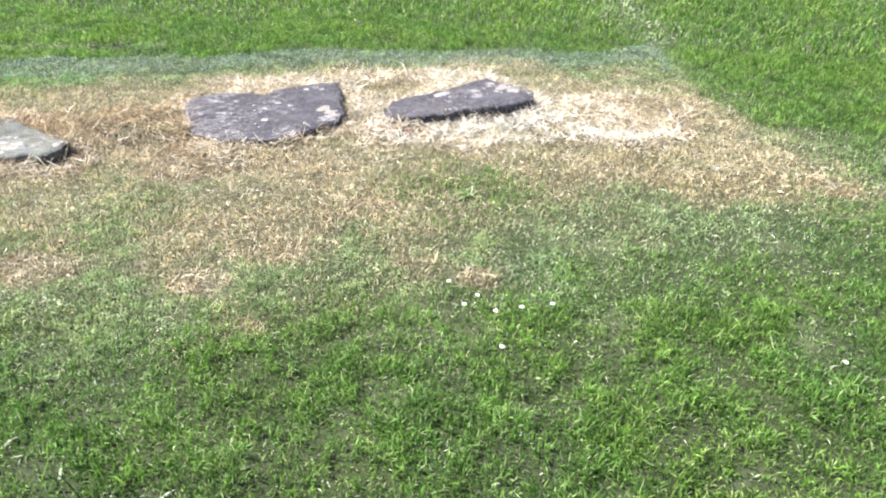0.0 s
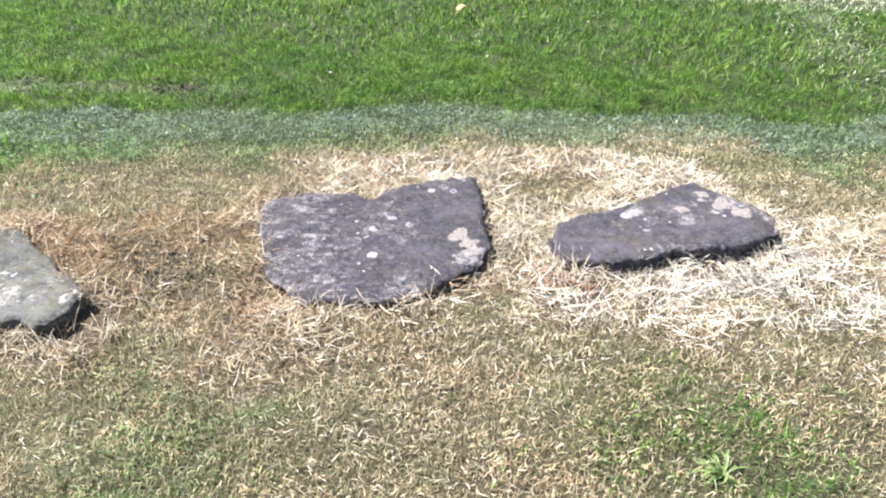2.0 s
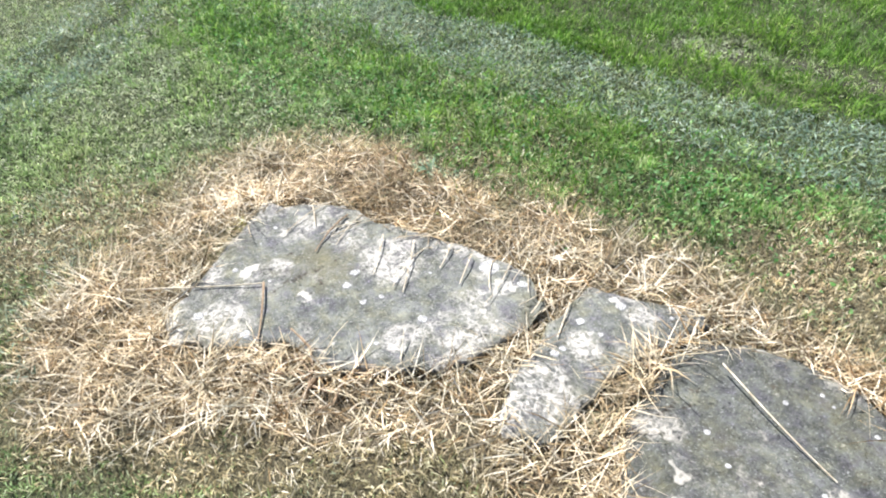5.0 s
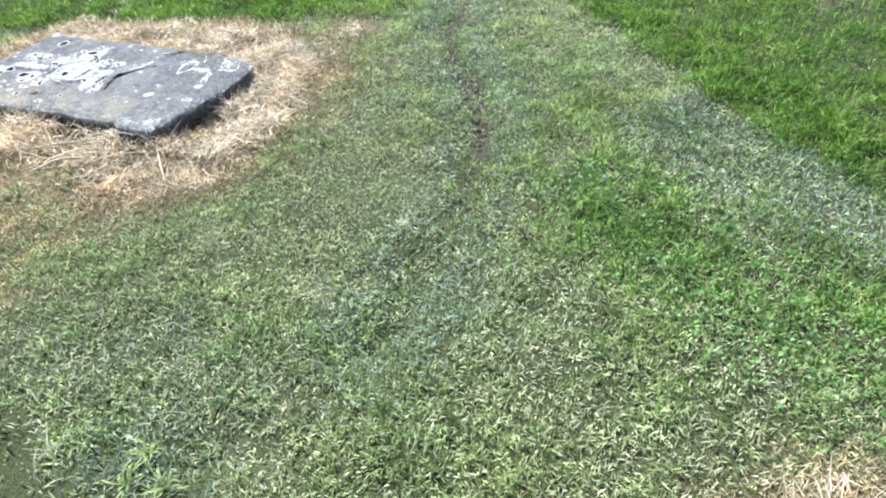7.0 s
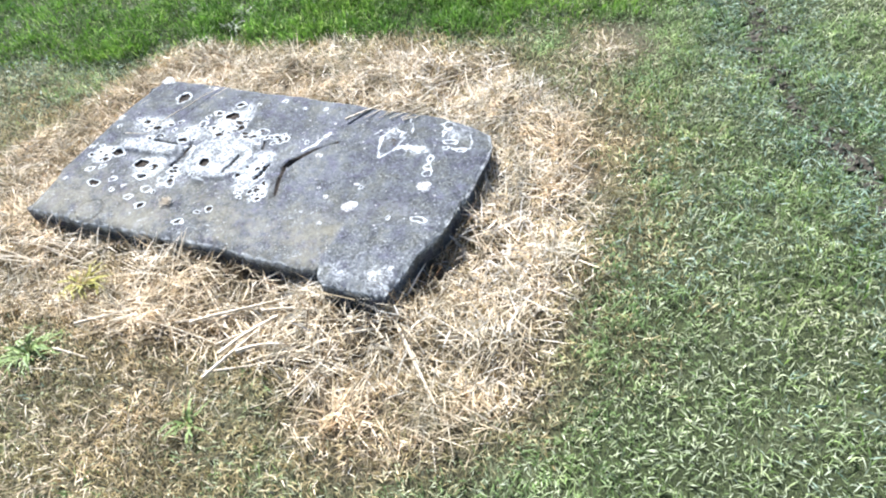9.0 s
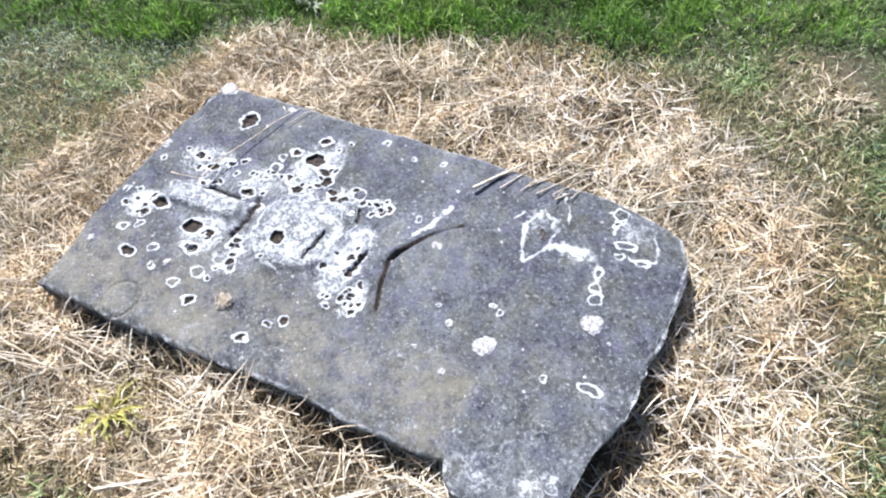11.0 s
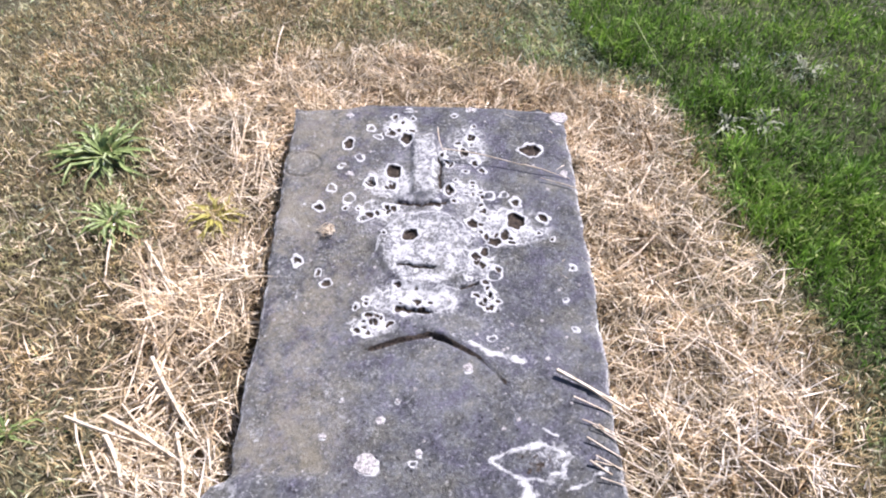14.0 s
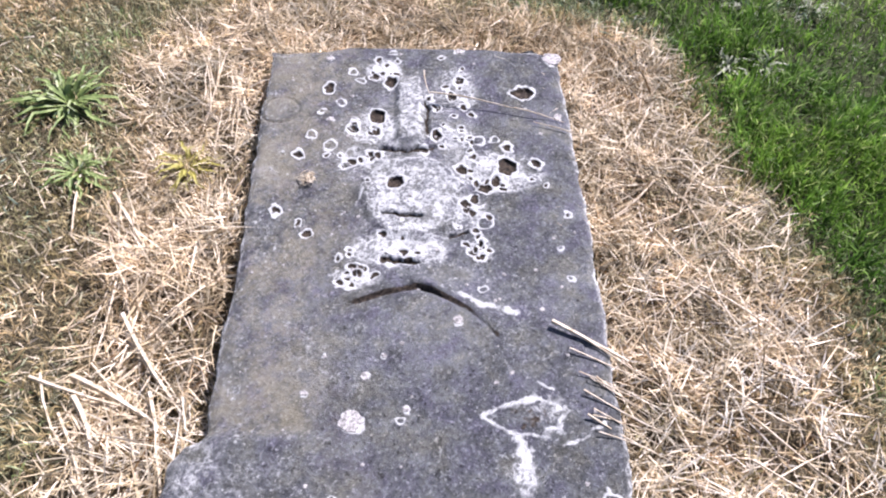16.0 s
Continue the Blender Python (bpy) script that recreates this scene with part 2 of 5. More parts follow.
LONG = blade_material("long_grass_blades", [(0.0, (0.062, 0.138, 0.022)), (0.5, (0.138, 0.285, 0.044)), (0.85, (0.25, 0.43, 0.085)), (1.0, (0.46, 0.56, 0.24))],
                      (0.80, 0.88, 0.9), (1.14, 1.08, 0.9), let=0.5, scale=1.4)
LAWN = blade_material("lawn_blades", [(0.0, (0.165, 0.245, 0.085)), (0.5, (0.31, 0.42, 0.18)), (0.8, (0.46, 0.55, 0.29)), (1.0, (0.64, 0.68, 0.45))],
                      (0.80, 0.95, 0.9), (1.12, 1.08, 0.98), let=0.45, scale=1.8)
WITHER = blade_material("withered_blades", [(0.0, (0.26, 0.29, 0.165)), (0.4, (0.49, 0.53, 0.34)), (0.8, (0.67, 0.69, 0.50)), (1.0, (0.84, 0.83, 0.68))],
                        (0.85, 0.95, 0.9), (1.04, 1.05, 1.0), let=0.3)
CLIP = blade_material("clipping_blades", [(0.0, (0.12, 0.185, 0.13)), (0.5, (0.235, 0.325, 0.25)), (1.0, (0.40, 0.48, 0.39))], (0.85, 0.95, 0.98), (1.1, 1.08, 1.03), 0.4, 0.3)
STRAW = blade_material("straw_blades", [(0.0, (0.26, 0.20, 0.12)), (0.22, (0.54, 0.46, 0.32)), (0.6, (0.78, 0.70, 0.55)), (1.0, (0.93, 0.89, 0.80))],
                       (0.95, 0.87, 0.76), (1.05, 1.05, 1.05), 0.4, 0.16, 1.7)
TAN = blade_material("tan_short_blades", [(0.0, (0.23, 0.19, 0.105)), (0.4, (0.50, 0.43, 0.29)), (0.8, (0.72, 0.64, 0.48)), (1.0, (0.90, 0.84, 0.70))],
                     (0.84, 0.90, 0.74), (1.24, 1.14, 1.06), let=0.3, scale=1.6)
SCORCH = blade_material("scorched_blades", [(0.0, (0.21, 0.18, 0.095)), (0.4, (0.43, 0.365, 0.21)), (0.8, (0.65, 0.57, 0.38)), (1.0, (0.88, 0.80, 0.62))],
                        (0.78, 0.88, 0.74), (1.15, 1.02, 0.92), let=0.25, scale=2.0)
BLEACH = blade_material("bleached_blades", [(0.0, (0.60, 0.55, 0.45)), (0.3, (0.84, 0.79, 0.70)), (1.0, (0.95, 0.93, 0.89))],
                        (0.95, 0.93, 0.9), (1.04, 1.04, 1.04), 0.4, 0.16, 2.0)
CLOVER = blade_material("clover_leaves", [(0.0, (0.06, 0.17, 0.045)), (0.5, (0.13, 0.31, 0.085)), (1.0, (0.25, 0.45, 0.17))],
                        (0.85, 0.95, 0.95), (1.15, 1.08, 0.95), let=0.4, scale=3)
RUST = blade_material("brown_dead_blades", [(0.0, (0.14, 0.085, 0.04)), (0.4, (0.34, 0.235, 0.12)), (0.8, (0.54, 0.41, 0.24)), (1.0, (0.76, 0.65, 0.46))],
                      (0.85, 0.85, 0.9), (1.1, 1.05, 1.0), 0.45, 0.25, 2.5)


def ground_material():
    m, n, l, b = material("turf_soil", 0.95)
    fine, mid = grain(n, l, 160, 6, 0.7), grain(n, l, 14, 5)
    green = ramp(n, l, fine, [(0.36, (0.012, 0.016, 0.005)), (0.64, (0.085, 0.115, 0.035))])
    dry = ramp(n, l, fine, [(0.36, (0.025, 0.019, 0.011)), (0.64, (0.27, 0.215, 0.135))])
    col = mix(n, l, field(n, "straw"), green, dry)
    col = mix(n, l, over(n, l, grain(n, l, 3, 5), 0.5, 0.75), col, mix(n, l, 0.5, col, (0.22, 0.24, 0.13)))
    soil = over(n, l, calc(n, l, "ADD", field(n, "bare"), calc(n, l, "MULTIPLY_ADD", mid, 1.0, -0.5)), 0.3, 0.7)
    col = mix(n, l, soil, col, ramp(n, l, fine, [(0.3, (0.022, 0.020, 0.014)), (0.7, (0.08, 0.072, 0.05))]))
    l.new(col, b.inputs["Base Color"])
    relief(n, l, b, fine, 0.8, 0.02)
    return m


def stone_material(name, dark, light, crust, moss, scale=1.0, ringed_crust=False):
    """Weathered slab: mottled grain, pale crust of lichen, dark pits and groove shade painted in the colour, a brownish
    bloom.
    """
    m, n, l, b = material(name, 0.82)
    broad, fine, speck = grain(n, l, 3 * scale, 9, 0.72), grain(n, l, 120 * scale, 8, 0.75), grain(n, l, 150, 5, 0.8)
    col = ramp(n, l, broad, [(0.32, dark), (0.68, light)])
    col = mix(n, l, 0.42 if ringed_crust else 0.28, col, ramp(n, l, fine, [(0.40, tuple(0.2 * c for c in dark)), (0.5, tuple(0.85 * c for c in light)), (0.61, tuple(min(1, 2.8 * c) for c in light))]))
    col = mix(n, l, 0.40, col, ramp(n, l, grain(n, l, 26 * scale, 7, 0.7), [(0.36, tuple(0.45 * c for c in dark)), (0.5, light), (0.64, tuple(min(1, 2.2 * c) for c in light))]))
    col = mix(n, l, over(n, l, speck, 0.57, 0.63), col, tuple(0.12 + 1.8 * c for c in light))
    col = mix(n, l, over(n, l, grain(n, l, 95, 6, 0.8), 0.54, 0.64), col, tuple(0.3 * c for c in dark))
    drift = over(n, l, calc(n, l, "ADD", grain(n, l, 7, 9, 0.8), calc(n, l, "MULTIPLY", grain(n, l, 1.6, 3), 0.5)), 0.72, 1.02)
    col = mix(n, l, calc(n, l, "MULTIPLY", drift, 0.6), col, tuple(0.05 + 1.9 * c for c in light))
    col = mix(n, l, 1.0, col, ramp(n, l, grain(n, l, 19 * scale, 6, 0.7), [(0.36, (0.86, 0.80, 0.98)), (0.5, (1.0, 1.0, 1.0)), (0.64, (1.16, 1.10, 0.92))]), "MULTIPLY")
    bloom = calc(n, l, "MULTIPLY", field(n, "bloom"), over(n, l, calc(n, l, "ADD", calc(n, l, "MULTIPLY", grain(n, l, 34, 9, 0.8), 0.45), calc(n, l, "MULTIPLY", grain(n, l, 6, 8, 0.75), 0.55)), 0.42, 0.60))
    col = mix(n, l, calc(n, l, "MULTIPLY", bloom, 0.6), col, moss)
    zone = field(n, "crust")
    # thin pale rims where colonies meet
    rims = calc(n, l, "ABSOLUTE", calc(n, l, "SUBTRACT", grain(n, l, 17, 3, 0.55), 0.5))
    rims = calc(n, l, "SUBTRACT", 1.0, over(n, l, rims, 0.0, 0.055))
    small = calc(n, l, "ABSOLUTE", calc(n, l, "SUBTRACT", grain(n, l, 38, 2, 0.5), 0.5))
    rims = calc(n, l, "MAXIMUM", rims, calc(n, l, "SUBTRACT", 1.0, over(n, l, small, 0.0, 0.06)))
    if ringed_crust:
        # thin grey veil, ragged white flakes where it thickens, holes through both
        rag = calc(n, l, "ADD", calc(n, l, "MULTIPLY_ADD", grain(n, l, 42, 9, 0.75), 3.0, -1.5), calc(n, l, "MULTIPLY_ADD", grain(n, l, 150, 5, 0.75), 1.8, -0.9))
        white = over(n, l, calc(n, l, "ADD", zone, rag), 0.50, 0.82)
        veil = over(n, l, calc(n, l, "ADD", zone, calc(n, l, "MULTIPLY", rag, 0.5)), 0.15, 0.75)
        w = calc(n, l, "MAXIMUM", calc(n, l, "MULTIPLY", white, 0.9), calc(n, l, "MULTIPLY", veil, 0.32))
        w = calc(n, l, "MULTIPLY", w, over(n, l, zone, 0.03, 0.16))
        ringed = over(n, l, calc(n, l, "ADD", field(n, "ring"), calc(n, l, "MULTIPLY", rag, 0.55)), 0.40, 0.85)
        w = calc(n, l, "MAXIMUM", w, calc(n, l, "MULTIPLY", ringed, 0.95))
        w = calc(n, l, "MAXIMUM", w, calc(n, l, "MULTIPLY", calc(n, l, "MULTIPLY", rims, over(n, l, zone, 0.2, 0.5)), over(n, l, grain(n, l, 55, 6, 0.75), 0.34, 0.56)))
        flecks = over(n, l, calc(n, l, "ADD", grain(n, l, 60, 6, 0.8), calc(n, l, "MULTIPLY", grain(n, l, 5, 4), 0.35)), 0.76, 0.88)
        w = calc(n, l, "MAXIMUM", w, calc(n, l, "MULTIPLY", flecks, 0.4))
    else:
        ragged = calc(n, l, "ADD", zone, calc(n, l, "MULTIPLY_ADD", grain(n, l, 20, 10, 0.82), 2.6, -1.3))
        wash = calc(n, l, "MULTIPLY", over(n, l, ragged, 0.2, 0.75), over(n, l, zone, 0.02, 0.15))
        flakes = over(n, l, calc(n, l, "ADD", zone, calc(n, l, "MULTIPLY_ADD", grain(n, l, 34, 8, 0.8), 3.2, -1.6)), 0.62, 1.0)
        ringed = over(n, l, calc(n, l, "ADD", field(n, "ring"), calc(n, l, "MULTIPLY_ADD", grain(n, l, 70, 8, 0.75), 1.5, -0.75)), 0.42, 0.66)
        w = calc(n, l, "MULTIPLY", wash, calc(n, l, "MAXIMUM", calc(n, l, "MAXIMUM", rims, flakes), calc(n, l, "MULTIPLY", over(n, l, grain(n, l, 60, 8, 0.8), 0.40, 0.62), 0.6)))
        w = calc(n, l, "MAXIMUM", w, calc(n, l, "MULTIPLY", ringed, 0.92))
    tone = ramp(n, l, grain(n, l, 120, 4), [(0.3, tuple(0.8 * c for c in crust)), (0.6, crust)])
    col = mix(n, l, w, col, tone)
    # one dark colour serves eaten pits and the shade painted into carved grooves
    pit_and_shade = over(n, l, calc(n, l, "ADD", field(n, "pit_and_shade"), calc(n, l, "MULTIPLY_ADD", grain(n, l, 110, 4), 0.7, -0.35)), 0.4, 0.6)
    col = mix(n, l, pit_and_shade, col, ramp(n, l, grain(n, l, 130, 5, 0.7), [(0.40, (0.012, 0.010, 0.009)), (0.72, (0.11, 0.085, 0.06))]))
    l.new(col, b.inputs["Base Color"])
    b.inputs["Specular IOR Level"].default_value = 0.3
    h = calc(n, l, "ADD", calc(n, l, "MULTIPLY", fine, 1.0), calc(n, l, "MULTIPLY", w, 0.35))
    relief(n, l, b, h, 0.85, 0.006)
    return m


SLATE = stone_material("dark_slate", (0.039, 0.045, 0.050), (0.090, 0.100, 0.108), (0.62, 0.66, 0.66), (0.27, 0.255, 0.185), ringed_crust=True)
SLATE_B = stone_material("purple_slate", (0.028, 0.027, 0.032), (0.062, 0.059, 0.067), (0.36, 0.34, 0.34), (0.15, 0.12, 0.07))
GREY = stone_material("grey_sandstone", (0.062, 0.068, 0.062), (0.135, 0.142, 0.125), (0.53, 0.51, 0.46), (0.17, 0.15, 0.07))


GREEN_GREY = stone_material("green_grey_sandstone", (0.046, 0.050, 0.046), (0.098, 0.104, 0.092), (0.44, 0.42, 0.37), (0.15, 0.14, 0.07))


def plain(name, stops, scale=60, rough=0.7):
    m, n, l, b = material(name, rough)
    f = grain(n, l, scale, 5)
    l.new(ramp(n, l, f, stops), b.inputs["Base Color"])
    relief(n, l, b, f, 0.4, 0.004)
    return m


STALK = plain("dry_stalk", [(0.3, (0.36, 0.28, 0.17)), (0.5, (0.60, 0.52, 0.38)), (0.7, (0.82, 0.75, 0.62))], 60, 0.55)
TWIG = plain("dead_root", [(0.3, (0.16, 0.10, 0.055)), (0.7, (0.40, 0.30, 0.19))], 70)
WEED = plain("plantain_leaf", [(0.3, (0.09, 0.155, 0.035)), (0.7, (0.27, 0.35, 0.12))], 40, 0.5)
RUSSET = plain("russet_dead_leaf", [(0.3, (0.13, 0.07, 0.04)), (0.7, (0.40, 0.25, 0.15))], 40, 0.7)
PALE_WEED = plain("withered_weed", [(0.3, (0.16, 0.19, 0.12)), (0.7, (0.40, 0.43, 0.32))], 40, 0.6)
BLUE_WEED = plain("bluish_tuft", [(0.3, (0.10, 0.18, 0.10)), (0.7, (0.24, 0.36, 0.22))], 40, 0.6)
DARK_WEED = plain("dark_seeding_weed", [(0.3, (0.05, 0.07, 0.025)), (0.7, (0.15, 0.16, 0.07))], 40, 0.6)
YELLOW_WEED = plain("yellowing_tuft", [(0.3, (0.19, 0.19, 0.03)), (0.7, (0.42, 0.38, 0.09))], 40, 0.5)
PETAL = plain("daisy_petal", [(0.3, (0.8, 0.8, 0.78)), (0.7, (0.9, 0.9, 0.88))])
EYE = plain("daisy_eye", [(0.3, (0.75, 0.5, 0.03)), (0.7, (0.85, 0.62, 0.06))])
CLOD = plain("dry_soil", [(0.3, (0.03, 0.027, 0.02)), (0.7, (0.088, 0.078, 0.056))], 90, 0.95)
DEAD_LEAF = plain("dead_leaf", [(0.3, (0.42, 0.30, 0.12)), (0.7, (0.62, 0.48, 0.22))], 30)


# ---- mesh helpers ----
def from_arrays(name, co, faces, mat, smooth=False):
    """faces: arrays of shape (n, 3) or (n, 4)."""
    me = bpy.data.meshes.new(name)
    me.vertices.add(len(co))
    me.vertices.foreach_set("co", np.ascontiguousarray(co, np.float32).ravel())
    loops = np.concatenate([f.ravel() for f in faces])
    sizes = np.concatenate([np.full(len(f), f.shape[1]) for f in faces])
    me.loops.add(len(loops))
    me.loops.foreach_set("vertex_index", loops.astype(np.int32))
    me.polygons.add(len(sizes))
    me.polygons.foreach_set("loop_start", (np.cumsum(sizes) - sizes).astype(np.int32))
    me.polygons.foreach_set("loop_total", sizes.astype(np.int32))
    me.polygons.foreach_set("use_smooth", np.full(len(sizes), smooth))
    me.update(calc_edges=True)
    me.materials.append(mat)
    return me


def weights(me, name, values):
    me.attributes.new(name, "FLOAT", "POINT").data.foreach_set("value", np.ascontiguousarray(values, np.float32))


def part(name, bm, mat, parent, label=""):
    me = bpy.data.meshes.new(name)
    bm.to_mesh(me)
    bm.free()
    me.materials.append(mat)
    ob = new(name, me)
    ob.parent = parent
    return tagged(ob, label)


# ---- ground: one sheet to the horizon ----
def spread(lo, hi, fine):
    far = np.array([1.5, 4, 9, 20, 45, 100, 250, 700])
    return np.concatenate([lo - far[::-1], np.arange(lo, hi, fine), hi + far])


gx, gy = np.meshgrid(spread(-11.0, 4.0, 0.05), spread(1.0, 13.0, 0.05))
rows_n, cols_n = gx.shape
idx = np.arange(gx.size).reshape(rows_n, cols_n)
quads = np.stack([idx[:-1, :-1], idx[:-1, 1:], idx[1:, 1:], idx[1:, :-1]], -1).reshape(-1, 4)
me = from_arrays("ground", np.stack([gx, gy, ground_z(gx, gy)], -1).reshape(-1, 3), [quads], ground_material(), True)
weights(me, "straw", cover(gx.ravel(), gy.ravel())[0])
worn = 0.7 * np.exp(-(to_line(gx, gy, TRACK) / 0.06) ** 2) * (0.4 + 0.8 * lattice(gx, gy, 0.12, 19)) * step(5.9, 6.4, -gx) + np.exp(-(to_line(gx, gy, WORN) / 0.08) ** 2) + 0.6 * np.exp(-(((gx + 2.45) / 0.35) ** 2 + ((gy - 5.55) / 0.3) ** 2)) + 0.9 * np.exp(-(((gx + 1.1) / 0.18) ** 2 + ((gy - 6.09) / 0.09) ** 2))
weights(me, "bare", np.clip(worn, 0, 1).ravel())
ground = tagged(new("ground", me), "flat churchyard turf with dry soil and thatch", "ground", kind="structure")


# ---- gravestones ----
def slab_mesh(name, outline, top, cell, mat, shape, tilt=(0, 0), bottom=-0.04, rag=0.006, under=0.012):
    """A flat stone: a fine top with a worn rim and broken sides. shape(x, y, rim) gives height, crust, pits with
    painted groove shade, and bloom.
    """
    pts = np.array(outline)
    mid = pts.mean(0)
    a = np.linalg.svd(pts - mid)[2][0]
    c = np.array((-a[1], a[0]))
    loc = np.stack([(pts - mid) @ a, (pts - mid) @ c], -1)
    us = np.linspace(loc[:, 0].min() + 0.004, loc[:, 0].max() - 0.004, int(np.ptp(loc[:, 0]) / cell))
    lo, hi = np.full(len(us), 1e9), np.full(len(us), -1e9)
    for p, q in zip(loc, np.roll(loc, -1, 0)):
        if abs(q[0] - p[0]) < 1e-9:
            continue
        t = (us - p[0]) / (q[0] - p[0])
        ok = (t >= 0) & (t <= 1)
        v = p[1] + t * (q[1] - p[1])
        lo[ok], hi[ok] = np.minimum(lo, v)[ok], np.maximum(hi, v)[ok]
    lo += rag * 2 * (cloud(us, us * 0 + 3 * top, 0.07, 21) - 0.5) * 2
    hi += rag * 2 * (cloud(us, us * 0 + 5 * top, 0.07, 22) - 0.5) * 2
    nv = int(np.max(hi - lo) / cell)
    s = np.linspace(0, 1, nv)
    uu = np.repeat(us[:, None], nv, 1)
    vv = lo[:, None] + (hi - lo)[:, None] * s
    uu = uu + rag * 4 * (cloud(vv, vv * 0 + top, 0.06, 23) - 0.5) * np.clip(1 - np.minimum(np.arange(len(us)), np.arange(len(us))[::-1])[:, None] / 6, 0, 1) * 2
    x, y = mid[0] + uu * a[0] + vv * c[0], mid[1] + uu * a[1] + vv * c[1]
    edge_line = [tuple(p) for p in np.concatenate([np.stack([x[:, 0], y[:, 0]], -1)[::6], np.stack([x[:, -1], y[:, -1]], -1)[::-6]])]
    rim = to_line(x, y, edge_line, True)
    dz, crust, pit_and_shade, bloom, ring = shape(x, y, rim)
    z = top + dz - 0.012 * np.exp(-rim / 0.008) + tilt[0] * (x - mid[0]) + tilt[1] * (y - mid[1])
    n, m = x.shape
    grid = np.arange(n * m).reshape(n, m)
    co = np.stack([x, y, z], -1).reshape(-1, 3)
    faces = np.stack([grid[:-1, :-1], grid[1:, :-1], grid[1:, 1:], grid[:-1, 1:]], -1).reshape(-1, 4)
    loop = np.concatenate([grid[:, 0], grid[-1, 1:], grid[-2::-1, -1], grid[0, -2:0:-1]])
    k = len(loop)
    sides, base, prev = [], n * m, loop
    rings = [co]
    for share in (0.3, 0.65, 1.0):
        r = co[loop].copy()
        wob = (cloud(r[:, 0] + r[:, 1], r[:, 1] * 2 + share, 0.05, 31) - 0.5) * 2
        inward = mid - r[:, :2]
        inward /= np.linalg.norm(inward, axis=1)[:, None]
        r[:, :2] += inward * (0.002 + under * share + 0.010 * wob * (share < 1))[:, None]
        r[:, 2] = r[:, 2] * (1 - share) + bottom * share
        rings.append(r)
        cur = base + np.arange(k)
        sides.append(np.stack([prev, cur, np.roll(cur, -1), np.roll(prev, -1)], -1))
        prev, base = cur, base + k
    allco = np.concatenate(rings)
    me = from_arrays(name, allco, [faces] + sides, mat, True)
    bm = bmesh.new()
    bm.from_mesh(me)
    bmesh.ops.recalc_face_normals(bm, faces=bm.faces)
    bm.to_mesh(me)
    bm.free()
    tail = np.zeros(len(allco) - n * m)
    for key, val in (("crust", crust), ("pit_and_shade", pit_and_shade), ("bloom", bloom), ("ring", ring)):
        weights(me, key, np.concatenate([np.ravel(val), tail]))
    return me


# places on the carved stone: along, across, half-length along, half-width across
PITS_HEAD = ((0.126, 0.142, 0.014, 0.011), (0.262, 0.203, 0.017, 0.012), (0.269, 0.25, 0.012, 0.009), (0.22, 0.254, 0.022, 0.018), (0.105, 0.281, 0.018, 0.013),
             (0.35, 0.241, 0.013, 0.01), (0.144, 0.585, 0.022, 0.026), (0.284, 0.384, 0.016, 0.011), (0.345, 0.087, 0.009, 0.008), (0.163, 0.373, 0.009, 0.006),
             (0.33, 0.455, 0.007, 0.006), (0.322, 0.535, 0.009, 0.009), (0.10, 0.44, 0.012, 0.01), (0.15, 0.42, 0.014, 0.01), (0.19, 0.45, 0.01, 0.008))
PITS_FACE = ((0.43, 0.296, 0.017, 0.016), (0.38, 0.532, 0.024, 0.022), (0.441, 0.477, 0.012, 0.014), (0.43, 0.462, 0.009, 0.008), (0.424, 0.503, 0.014, 0.009),
             (0.443, 0.517, 0.006, 0.007), (0.387, 0.432, 0.011, 0.012), (0.392, 0.451, 0.006, 0.006), (0.414, 0.45, 0.005, 0.005), (0.37, 0.596, 0.011, 0.009),
             (0.488, 0.437, 0.008, 0.011), (0.503, 0.443, 0.006, 0.007), (0.592, 0.465, 0.009, 0.008), (0.608, 0.448, 0.007, 0.009), (0.50, 0.055, 0.010, 0.007),
             (0.563, 0.123, 0.007, 0.006), (0.534, 0.105, 0.005, 0.004), (0.662, 0.257, 0.007, 0.007), (0.611, 0.208, 0.005, 0.005), (0.516, 0.64, 0.005, 0.004),
             (0.414, 0.578, 0.004, 0.004))
# pale rings round bare stone
RINGS = ((0.316, 0.152, 0.015, 0.011), (0.175, 0.17, 0.010, 0.008), (0.067, 0.193, 0.010, 0.008), (0.099, 0.215, 0.008, 0.009), (0.204, 0.128, 0.008, 0.006),
         (0.375, 0.192, 0.008, 0.008), (0.283, 0.108, 0.011, 0.009), (0.603, 0.614, 0.005, 0.004), (0.673, 0.623, 0.005, 0.004), (0.296, 0.51, 0.009, 0.009),
         (0.303, 0.475, 0.011, 0.01), (0.694, 0.458, 0.006, 0.007), (0.535, 0.473, 0.011, 0.014), (0.948, 0.305, 0.005, 0.005), (1.08, 0.202, 0.006, 0.006),
         (1.101, 0.434, 0.009, 0.009), (1.11, 0.407, 0.010, 0.011), (1.094, 0.47, 0.006, 0.010), (1.091, 0.627, 0.014, 0.015), (1.125, 0.554, 0.017, 0.008),
         (1.171, 0.522, 0.010, 0.007), (1.09, 0.60, 0.006, 0.006), (1.12, 0.523, 0.008, 0.005), (1.165, 0.215, 0.018, 0.010))
